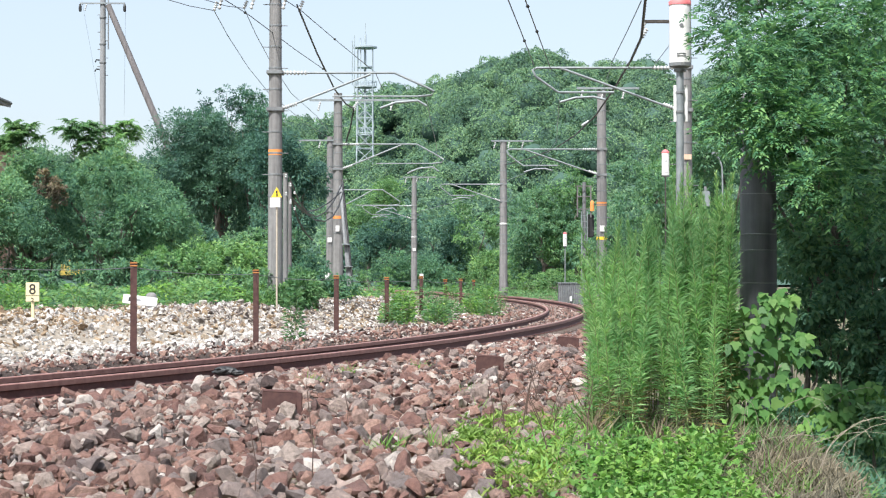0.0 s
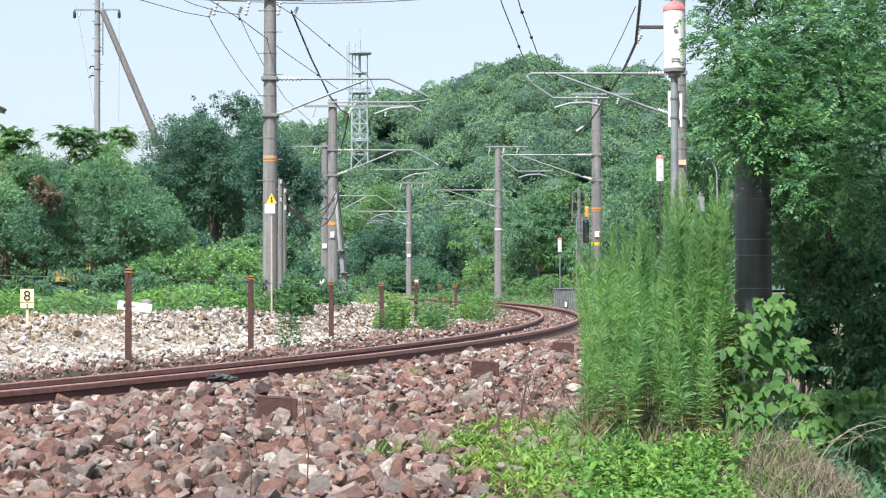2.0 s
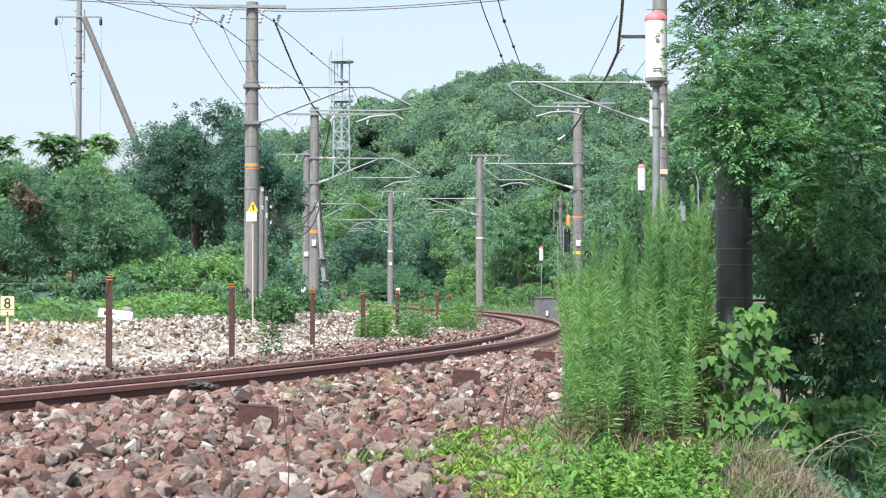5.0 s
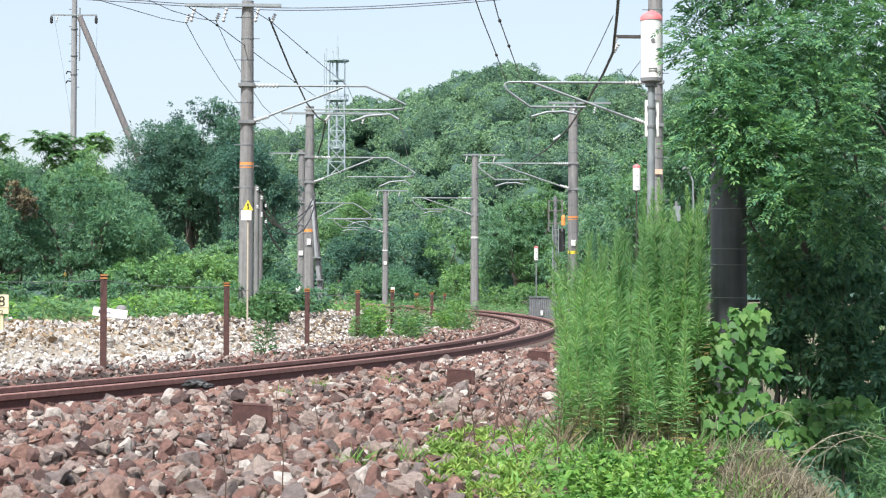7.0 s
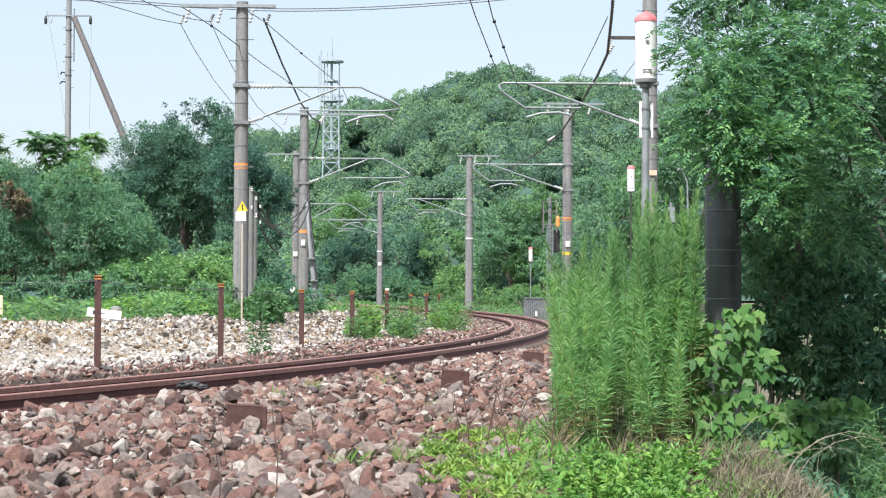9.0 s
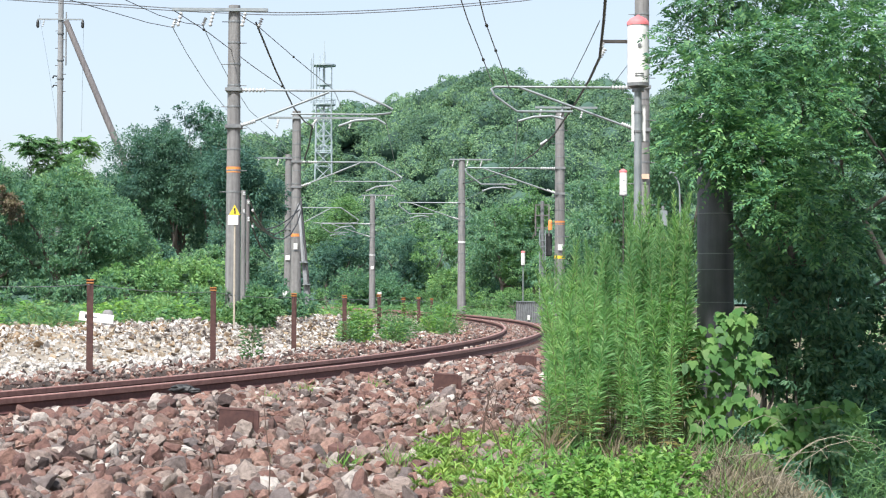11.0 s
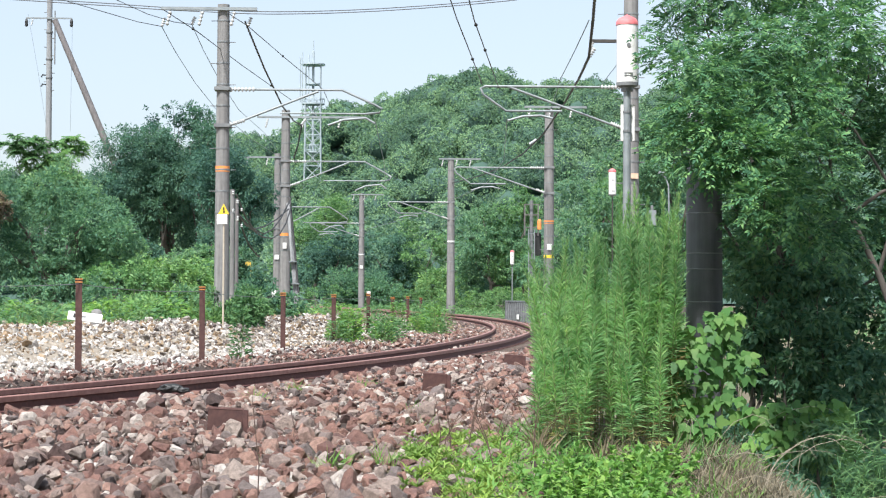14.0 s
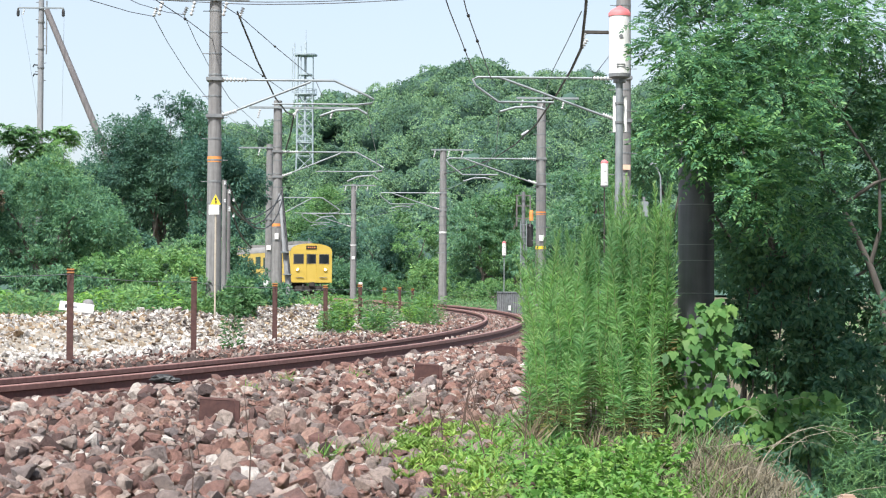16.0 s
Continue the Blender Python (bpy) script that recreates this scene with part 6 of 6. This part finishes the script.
def build_lineside():
    x, y, z = (2.710, 20, 4.521)
    beacon(x, y, z, 0.122, 0.78, 0.042, plates=True)
    x, y, z = (7.372, 58, 5.535)
    beacon(x, y, z, 0.125, 0.86, 0.022, post_mat=M_UNDER)
    x, y, z = (6.410, 92, 3.683)
    beacon(x, y, z, 0.105, 0.74, 0.028)
    # arm that carries the feeder
    x, y, z = (5.096, 37, 6.686)
    a = thing("feeder_bracket", "short dark steel bracket on a catenary pole", "bracket")
    Geo().box((x - 0.45, y - 0.2, z), (0.85, 0.06, 0.07), bevel=0.008).part("arm", M_UNDER, a)
    insulator(g := Geo(), (x - 0.84, y - 0.2, z), (x - 0.92, y - 0.2, z - 0.3), 0.04, 4)
    g.part("insulator", M_PORCELAIN, a, smooth=True)
    # dark sheathed pole in front of the tree
    x, y, z = (3.060, 17, 2.431)
    b = float(ground_height(x, y)[0])
    p = thing("sheathed_pole", "thick dark grey sheathed pole half hidden by a tree", "pole", (x, y, b))
    Geo().lathe((0, 0, -0.2), [(0.182, 0), (0.178, 1.5), (0.172, 3.3)], 28).part("shaft", M_DARKPOLE, p, smooth=True)
    for k, yy in enumerate((2.102, 1.713, 1.559, 1.241)):
        Geo().lathe((0, 0, yy - b), [(0.180, 0), (0.182, 0.005), (0.180, 0.010)], 28).part("strap", M_STEELDARK, p, "thin metal strap")
    Geo().lathe((0, 0, 3.08), [(0.10, 0), (0.17, 0.02), (0.16, 0.08), (0.05, 0.10)], 20).part("cap", M_CONCRETE_PALE, p, "pale pole cap", smooth=True)
    # rear of a colour light signal with its ladder
    x, y, z = (6.774, 84, 5.671)
    b = float(ground_height(x, y)[0])
    s = thing("railway_signal", "rear of a lineside signal with a weathered ladder and cage", "signal", (x, y, b))
    top = z - b
    Geo().lathe((0, 0, 0), [(0.10, 0), (0.09, top + 0.2)], 14).part("mast", M_STEELDARK, s)
    Geo().box((0.3, 0.1, top - 1.9), (0.36, 0.2, 1.1), bevel=0.05).part("signal_head", M_BLACK, s, "black signal housing")
    for dx in (-0.34, 0.3):
        Geo().box((dx, -0.25, top - 0.75), (0.055, 0.05, 1.5), bevel=0.005).part("cage_post", M_WOODPOLE, s)
    for dz in (0, 0.5, 1.1):
        Geo().box((-0.02, -0.25, top - dz), (0.7, 0.04, 0.045)).part("cage_rail", M_WOODPOLE, s)
    for dx in (-0.16, 0.12):
        Geo().box((dx, -0.3, top / 2 - 0.6), (0.035, 0.035, top - 1.2)).part("ladder_rail", M_STEEL, s)
    for k in range(9):
        Geo().box((-0.02, -0.3, top - 1.4 - k * 0.3), (0.28, 0.03, 0.03)).part("rung", M_STEEL, s)
    Geo().lathe((0.36, -0.25, top - 1.2), [(0.10, 0), (0.10, 0.42), (0.05, 0.5)], 14).part("lamp_box", M_ORANGE, s, "orange lamp box")
    # low grey sheet fence
    x, y, z = (5.787, 78, 1.056)
    b = float(ground_height(x, y)[0])
    f = thing("sheet_fence", "low grey corrugated sheet fence beside the track", "fence", (x, y, b))
    w = 1.34
    n = 28
    v = [(-w / 2 + w * k / n, 0.03 * (k % 2), h) for h in (0, z - b) for k in range(n + 1)]
    Geo().add(v + [(p[0], p[1] + 0.02, p[2]) for p in v], [(k, k + 1, k + n + 2, k + n + 1) for k in range(n)] + [(k + 2 * n + 2, k + 3 * n + 3, k + 3 * n + 4, k + 2 * n + 3) for k in range(n)]).part("sheet", M_STEELDARK, f)
    Geo().box((0, 0, z - b), (w, 0.06, 0.04)).part("top_rail", M_STEEL, f)
    Geo().box((-0.1, -0.03, 0.3), (0.11, 0.02, 0.22)).part("white_label", M_WHITE, f, "small white label")
    # warning triangle on a slim pole
    x, y, z = (-3.225, 34, 3.014)
    b = float(ground_height(x, y)[0])
    t = thing("warning_sign", "yellow triangular warning sign on a slim pale pole", "sign", (x, y, b))
    Geo().lathe((0, 0, -0.1), [(0.019, 0), (0.018, z - b + 0.1)], 12).part("pole", M_TANPOLE, t, "weathered tan slim pole")
    h = 0.22
    tri = [(-0.105, 0), (0.105, 0), (0.0, h * 0.9)]
    v = [(a, -0.03, z - b - 0.16 + c) for a, c in tri] + [(a, -0.045, z - b - 0.16 + c) for a, c in tri]
    Geo().add(v, [(0, 1, 2), (3, 5, 4), (0, 3, 4, 1), (1, 4, 5, 2), (2, 5, 3, 0)]).part("triangle", M_YELLOW, t, "yellow triangle")
    Geo().box((0.0, -0.05, z - b - 0.055), (0.028, 0.008, 0.05)).part("mark", M_BLACK, t)
    Geo().box((0.006, -0.05, z - b - 0.115), (0.025, 0.008, 0.045)).part("mark", M_BLACK, t)
    Geo().box((-0.03, -0.04, z - b - 0.26), (0.2, 0.012, 0.19), bevel=0.003).part("white_panel", M_WHITE, t, "blank white panel")
    # slim poles beside the first pole, with cable clamps
    for (x, y, tz), r, mat in (((-3.600, 40, 3.691), 0.06, M_CONCRETE), ((-3.846, 44, 3.703), 0.05, M_WOODPOLE)):
        b = float(ground_height(x, y)[0])
        q = thing("cable_pole", "slim weathered pole carrying cables", "pole", (x, y, b))
        hh = tz - b
        Geo().lathe((0, 0, -0.2), [(r, 0), (r * 0.85, hh + 0.2)], 12).part("shaft", mat, q, smooth=True)
        for k in range(4):
            Geo().lathe((0.02 + 0.1 * (k % 2), -0.05, hh - 0.12 - 0.2 * k), [(0.015, 0), (0.034, 0.02), (0.02, 0.04), (0.034, 0.06), (0.015, 0.08)], 10).part("insulator", M_PORCELAIN, q, "small white insulator")
    # leaning pale stay pole by the second pole
    s = thing("leaning_pole", "pale leaning pole with cables strapped to it", "pole")
    Geo().tube([(-3.410, 58.4, 4.339), (-3.196, 57.6, 2.439), (-2.960, 57, 0.496)], [0.065, 0.08, 0.095], 12).part("shaft", M_CONCRETE_PALE, s, smooth=True)
    Geo().tube([(-3.342, 58.2, 4.516), (-3.092, 57.4, 2.435), (-2.877, 56.8, 0.499)], 0.035, 8).part("cable", M_BLACK, s, "black cable strapped to the pole")
    for zz in ((-3.185, 57.4, 2.379), (-3.081, 57.2, 1.656)):
        Geo().box(zz, (0.26, 0.26, 0.05), bevel=0.01).part("strap", M_STEEL, s)
    # number board, fallen board, small white markers
    x, y, z = (-6.206, 26.5, 1.080)
    b = float(ground_height(x, y)[0])
    m = thing("number_board", "cream board with a black numeral on a short post", "sign", (x, y, b))
    Geo().box((0, 0.02, (z - b) / 2 - 0.1), (0.04, 0.04, z - b + 0.2), bevel=0.004).part("post", M_CREAM, m)
    board = Geo().box((0, 0, z - b), (0.205, 0.02, 0.29), bevel=0.004).part("board", M_CREAM, m)
    Geo().box((0, -0.012, z - b - 0.055), (0.205, 0.004, 0.006)).part("line", M_BLACK, board)
    for txt, size, dz in (("8", 0.22, 0.035), ("2", 0.10, -0.125)):
        cu = bpy.data.curves.new("numeral", "FONT")
        cu.body, cu.size, cu.extrude, cu.align_x, cu.align_y = txt, size, 0.002, "CENTER", "CENTER"
        cu.materials.append(M_BLACK)
        o = new("numeral", cu)
        o.parent = board
        o.matrix_basis = pose(0, -0.014, z - b + dz, 90, 0, 0)
    x, y, z = (-5.187, 30, 0.906)
    m = thing("fallen_board", "white board lying tilted on the stones", "board", (x, y, z))
    m.rotation_euler = (radians(-14), radians(7), radians(4))
    Geo().box((0, 0, 0), (0.58, 0.03, 0.155), bevel=0.005).part("panel", M_WHITE, m)
    Geo().box((-0.17, -0.017, 0.0), (0.05, 0.006, 0.07)).part("bar", M_BLACK, m)
    Geo().box((-0.02, -0.017, 0.0), (0.07, 0.006, 0.03)).part("bar", M_STEELDARK, m)
    x, y, z = (-5.160, 31, 0.913)
    st = thing("kerb_stone", "rounded grey stone marker behind the fallen board", "stone", (x, y, z - 0.25))
    Geo().lathe((0, 0, 0), [(0.10, 0), (0.10, 0.28), (0.085, 0.34), (0.04, 0.37)], 14).part("body", M_CONCRETE, st, smooth=True)
    for (x, y, z), w, h in (((-2.976, 45, 1.290), 0.11, 0.28), ((-0.735, 60, 1.325), 0.13, 0.2)):
        b = float(ground_height(x, y)[0])
        m = thing("marker_post", "small white marker plate on a thin stake", "marker", (x, y, b))
        Geo().box((0, 0.015, (z - b) / 2), (0.03, 0.02, z - b)).part("stake", M_STEELDARK, m)
        Geo().box((0, 0, z - b), (w, 0.015, h), bevel=0.004).part("plate", M_WHITE, m)
    # crumpled black sheet caught against the rail
    x, y, z = (-2.316, 18.6, 0.318)
    m = thing("debris", "crumpled black plastic sheet against the rail", "debris", (x, y, z - 0.04))
    g = Geo()
    core_blob(g, (0, 0, 0.03), (0.13, 0.06, 0.045), np.random.default_rng(611), 3)
    core_blob(g, (0.12, 0.0, 0.01), (0.09, 0.05, 0.03), np.random.default_rng(612), 3)
    g.part("sheet", M_BLACK, m)
    # bent pale lamp post and a white box among the far bushes
    m = thing("lamp_post", "pale bent lamp post among the bushes", "lamp post")
    Geo().tube([(9.261, 58, -0.266), (9.261, 58, 4.318), (9.243, 58, 4.973), (9.168, 58, 5.216), (9.055, 58, 5.328)], [0.03, 0.028, 0.026, 0.026, 0.026], 10).part("post", M_STEEL, m, smooth=True)
    Geo().box((9.018, 58, 5.403), (0.22, 0.16, 0.12), bevel=0.03).part("lamp_head", M_STEEL, m)
    x, y, z = (8.400, 56, 4.214)
    b = float(ground_height(x, y)[0])
    m = thing("equipment_box", "white equipment box on a post in the bushes", "box", (x, y, b))
    Geo().box((0, 0.05, (z - b) / 2), (0.08, 0.08, z - b), bevel=0.01).part("post", M_STEELDARK, m)
    Geo().box((0, 0, z - b - 0.4), (0.26, 0.16, 0.5), bevel=0.02).part("body", M_STEEL, m)
    # short marker with a faded pink top at the verge
    x, y, z = (2.411, 9.0, 0.235)
    b = float(ground_height(x, y)[0])
    m = thing("marker_stake", "short stake with a faded pink top beside the verge", "marker", (x, y, b))
    Geo().box((0, 0, (z - b) / 2 - 0.06), (0.085, 0.085, z - b), bevel=0.01).part("stake", M_CONCRETE, m)
    Geo().box((0, 0, z - b - 0.03), (0.092, 0.092, 0.06), bevel=0.014).part("top", M_HOUSE, m, "faded pink painted top")
    # concrete stub in the bushes
    x, y, z = (-3.307, 44, 1.177)
    b = float(ground_height(x, y)[0])
    m = thing("concrete_stub", "short mossy concrete post in the undergrowth", "post", (x, y, b))
    Geo().box((0, 0, (z - b) / 2), (0.11, 0.11, z - b), bevel=0.015).part("body", M_CONCRETE_PALE, m)


build_lineside()


# ---- houses at the edge ----
def build_houses():
    x, y, z = (-26.048, 95, 7.622)
    h = thing("house", "brown walled house mostly hidden by bushes", "house", (x, y, 0))
    Geo().box((0, 2, z / 2), (3.6, 4, z + 1.2), bevel=0.02).part("wall", M_HOUSE, h)
    Geo().box((0.0, 2, z + 0.75), (4.2, 5, 0.14), bevel=0.02).part("roof", M_TRAINROOF, h, "grey flat roof")
    Geo().box((1.1, -0.03, z - 0.9), (0.8, 0.08, 0.9), bevel=0.01).part("window", M_GLASS, h)
    x, y, z = (-17.458, 60, 7.674)
    h = thing("house", "tall house with a dark overhanging eave", "house", (x, y, 0))
    Geo().box((-1.0, 2, z / 2), (2.2, 4, z), bevel=0.02).part("wall", M_HOUSE, h)
    v = [(-2.5, -0.4, z + 0.9), (1.5, -0.4, z + 0.12), (1.5, 4.6, z + 0.12), (-2.5, 4.6, z + 0.9)]
    Geo().add(v + [(a, b, c - 0.22) for a, b, c in v], [(0, 1, 2, 3), (7, 6, 5, 4), (0, 4, 5, 1), (1, 5, 6, 2), (2, 6, 7, 3), (3, 7, 4, 0)]).part("roof", M_TRAINROOF, h, "dark grey roof")
    Geo().tube([(1.5, -0.45, z + 0.05), (1.5, 4.6, z + 0.05)], 0.06, 8).part("gutter", M_STEELDARK, h)


build_houses()


# ---- small plants ----
def sprig(x, y, h, n, L, mat, rng, label, spread_r=0.12, name="weed_clump", aspect=0.4):
    b = float(ground_height(x, y)[0])
    p = thing(name, label, "weed", (x, y, b), "small weeds among the stones")
    a = rng.uniform(0, 6.28, n)
    t = rng.uniform(0.05, 1, n)
    r = np.sqrt(rng.uniform(0, 1, n)) * spread_r * (1 - 0.4 * t)
    base = np.stack([np.cos(a) * r, np.sin(a) * r, h * t], 1)
    ax = np.stack([np.cos(a), np.sin(a), rng.uniform(-0.3, 0.8, n)], 1)
    LL = rng.uniform(0.6, 1.2, n) * L
    ob = new("foliage", quads_mesh("foliage", leaf_faces(base, ax, LL, LL * aspect, rng), mat))
    ob.parent = p
    g = Geo()
    for k in range(3):
        q = rng.normal(0, spread_r * 0.4, 2)
        g.tube([(0, 0, -0.05), (q[0], q[1], h * 0.9)], [0.006, 0.003], 4)
    g.part("stem", M_STEM, p)


def grass_tuft(x, y, h, n, mat, rng, label, width=0.006, name="grass_tuft"):
    b = float(ground_height(x, y)[0])
    p = thing(name, label, "grass", (x, y, b), "grass tufts on the verge")
    a = rng.uniform(0, 6.28, n)
    lean = rng.uniform(0.15, 1.0, n)
    base = np.stack([rng.normal(0, 0.05, n), rng.normal(0, 0.05, n), np.zeros(n)], 1)
    ax = np.stack([np.cos(a) * lean, np.sin(a) * lean, np.ones(n) * 0.8], 1)
    L = h * rng.uniform(0.5, 1.1, n)
    ob = new("foliage", quads_mesh("foliage", leaf_faces(base, ax, L, width, rng), mat))
    ob.parent = p


def verge_edge(y):
    """Slope x / y at which the dry verge drops into the shaded hollow."""
    return 0.186 + 0.048 * np.clip((15.0 - y) / 3.5, 0, 1)


def build_small_plants():
    rng = np.random.default_rng(301)
    for x, y, z in ((-2.460, 29, 0.564),):
        sprig(x, y, 0.86, 430, 0.10, M_LEAF_LIGHT, rng, "upright green weed rooted in white stone", 0.19)
    # weeds inside the bend
    for k in range(34):
        s = rng.uniform(26, 32) if k % 2 else rng.uniform(34.5, 41)
        u = -rng.uniform(1.6, 2.8)
        x, y = on_track(s, u)[:2]
        sprig(x, y, rng.uniform(0.45, 0.85), 240, 0.10, M_LEAF_LIGHT if k % 3 else M_LEAF_HERB, rng, "leafy green weed inside the bend", 0.28)
    # tufts by the near rail
    for x, y, z in ((-0.312, 22, 0.174), (-0.054, 12, 0.221), (-1.111, 21, 0.225), (-1.434, 19, 0.389), (0.307, 17, 0.156), (-0.364, 12, 0.221), (0.368, 15, 0.193)):
        grass_tuft(x, y, 0.22, 40, M_LEAF_HERB, rng, "small green grass tuft among the ballast")
    # dry grass and fallen stalks on the outer verge
    for k in range(110):
        y = rng.uniform(10.0, 15.5)
        x = y * rng.uniform(0.135, verge_edge(y) + 0.006)
        grass_tuft(x, y, rng.uniform(0.10, 0.3), 38, M_DRY if rng.random() < 0.62 else M_LEAF_HERB, rng, "dry straw-coloured grass on the verge", 0.005)
    for k in range(70):
        y = rng.uniform(13.2, 15.6)
        x = 1.15 + (y - 14.4) * 0.085 + rng.uniform(0, 1.5)
        grass_tuft(x, y, rng.uniform(0.18, 0.36), 30, M_DRY if rng.random() < 0.55 else M_LEAF_WEED, rng, "brown withered leaves under tall weeds", 0.012)
    for k in range(22):
        y = rng.uniform(10.5, 14.5)
        x = 1.7 + (y - 10) * 0.15 + rng.uniform(-0.2, 1.0)
        b = float(ground_height(x, y)[0])
        q = thing("dry_stalk", "bent dry grass stalk", "grass", (x, y, b), "dry stalks on the verge")
        dx, h = rng.uniform(-0.3, 0.9), rng.uniform(0.15, 0.55)
        Geo().tube([(0, 0, -0.03), (dx * 0.25, -0.04, h * 0.62), (dx * 0.5, -0.08, h * 0.9), (dx * 0.75, -0.1, h), (dx * 0.92, -0.12, h * 0.95), (dx * 1.05, -0.15, h * 0.8)], [0.002, 0.002, 0.002, 0.0016, 0.0014, 0.001], 5).part("stalk", M_STRAW, q)
    # bare reddish stems at the edge of the ballast
    for k in range(18):
        y = rng.uniform(11.5, 16.0)
        x = 0.35 + (y - 11.5) * 0.17 + rng.uniform(-0.3, 0.5)
        b = float(ground_height(x, y)[0])
        q = thing("bare_stem", "thin reddish bare weed stem", "weed", (x, y, b), "bare stems at the ballast edge")
        h, l = rng.uniform(0.25, 0.6), rng.normal(0, 0.12)
        g = Geo().tube([(0, 0, -0.05), (l * 0.4, 0.02, h * 0.5), (l, 0, h)], [0.005, 0.004, 0.002], 5)
        for j in range(4):
            t = rng.uniform(0.35, 0.9)
            g.tube([(l * t, 0, h * t), (l * t + rng.normal(0, 0.07), 0, h * t + 0.1)], [0.0025, 0.0015], 4)
        g.part("stem", M_REDSTEM, q)
    # single dry stems standing in the near ballast
    for x, y, h in ((-0.72, 9.6, 0.62), (-1.02, 9.5, 0.42), (-0.80, 14.6, 0.35), (-1.25, 12.0, 0.3), (0.35, 12.4, 0.5)):
        b = float(ground_height(x, y)[0])
        q = thing("bare_stem", "thin dry stem standing in the ballast", "weed", (x, y, b), "bare stems at the ballast edge")
        Geo().tube([(0, 0, -0.05), (0.01, 0, h * 0.4), (-0.015, 0, h * 0.75), (-0.03, 0, h)], [0.004, 0.0035, 0.003, 0.0015], 5).part("stem", M_REDSTEM, q)
    # grass along the foot of the bushes
    for k in range(170):
        s = rng.uniform(2, 40)
        u = -rng.uniform(6.0, 8.5) + 0.03 * s
        x, y = on_track(s, u)[:2]
        if y > 22 and x > -0.36 * y:
            sprig(x, y, rng.uniform(0.25, 0.55), 90, 0.13, M_LEAF_LIGHT if k % 3 else M_LEAF_HERB, rng, "bright green weeds at the foot of the bushes", 0.4)


def ground_cover(label, xy, height, size, mat, seed, blade=0.35):
    """Low uncountable growth as one mesh of leaves that rise from the ground."""
    rng = np.random.default_rng(seed)
    n = len(xy)
    z = ground_height(xy[:, 0], xy[:, 1])
    tall = height * (0.45 + 0.55 * (0.5 + 0.5 * np.sin(xy[:, 0] * 1.9 + 1) * np.sin(xy[:, 1] * 1.3)))
    base = np.column_stack([xy, z + 0.02 + tall * rng.uniform(0, 0.9, n)])
    ax = rng.normal(0, 0.7, (n, 3))
    ax[:, 2] = rng.uniform(-0.1, 1.1, n)
    L = size * rng.uniform(0.6, 1.25, n)
    tagged(new("ground_cover", quads_mesh("ground_cover", leaf_faces(base, ax, L, L * blade, rng), mat)), label, "undergrowth", kind="stuff")


def build_ground_cover():
    rng = np.random.default_rng(401)
    def strip(n, s0, s1, u0, u1):
        s, u = rng.uniform(s0, s1, n), rng.uniform(u0, u1, n)
        return np.array([on_track(p, q)[:2] for p, q in zip(s, u)])
    ground_cover("grass and weeds outside the far bend", strip(30000, 46, 125, 2.4, 24), 0.5, 0.16, M_LEAF_LIGHT, 402)
    ground_cover("grass and weeds inside the far bend", strip(9000, 60, 120, -16, -6.0), 0.2, 0.15, M_LEAF_MID, 403)
    ground_cover("grass below the thicket behind the stones", strip(16000, 0, 44, -13, -6.3), 0.28, 0.12, M_LEAF_MID, 404)
    y = rng.uniform(10, 24, 30000)
    xy = np.column_stack([2.2 + (y - 10) * 0.16 + rng.uniform(-0.3, 4.5, len(y)), y])
    shaded = (y > 15.0) | (xy[:, 0] / y > verge_edge(y) + 0.014 + rng.normal(0, 0.006, len(y)))
    ground_cover("dark undergrowth on the shaded verge", xy[shaded], 0.30, 0.085, M_LEAF_MID, 405)
    y = rng.uniform(8.5, 15.0, 15000)
    xy = np.column_stack([y * rng.uniform(0.125, verge_edge(y) + 0.004), y])
    ground_cover("dry leaf litter and dead grass on the verge", xy, 0.06, 0.14, M_DRY, 406, 0.06)
    y = rng.uniform(11.4, 13.4, 1200)
    xy = np.column_stack([y * rng.uniform(0.256, 0.300, len(y)), y])
    ground_cover("fine pale green grass at the verge", xy, 1.25, 0.17, M_LEAF_LIGHT, 408, 0.03)
    xy = np.column_stack([rng.uniform(0.2, 2.2, 5000), rng.uniform(10.5, 15, 5000)])
    edge = xy[:, 0] - (-0.2 + (xy[:, 1] - 9.5) * 0.142)
    ground_cover("thin grass at the edge of the ballast", xy[(edge > 0.35) & (edge < 1.4)], 0.10, 0.09, M_LEAF_HERB, 407, 0.14)


build_small_plants()
build_ground_cover()


# ---- what moves ----
def motions():
    times = [0, 2, 4, 6, 8, 10, 11, 12, 13, 14, 14.25, 14.5, 15, 15.5, 16]
    # the far end of the bend lies a little further round than the rails in view
    swing = {13: -2.4, 14: -1.25, 14.25: -0.6, 15: -0.3, 15.5: -0.2}
    for ob, behind in ((LEAD, 0.0), (TRAIL, 20.0)):
        walk(ob, [(t, Matrix.Translation((swing.get(t, 0.0 if t > 14 else -2.4), 0, 0)) @ on_rails(NOSE_END + SPEED * (16 - t) + behind)) for t in times])


motions()
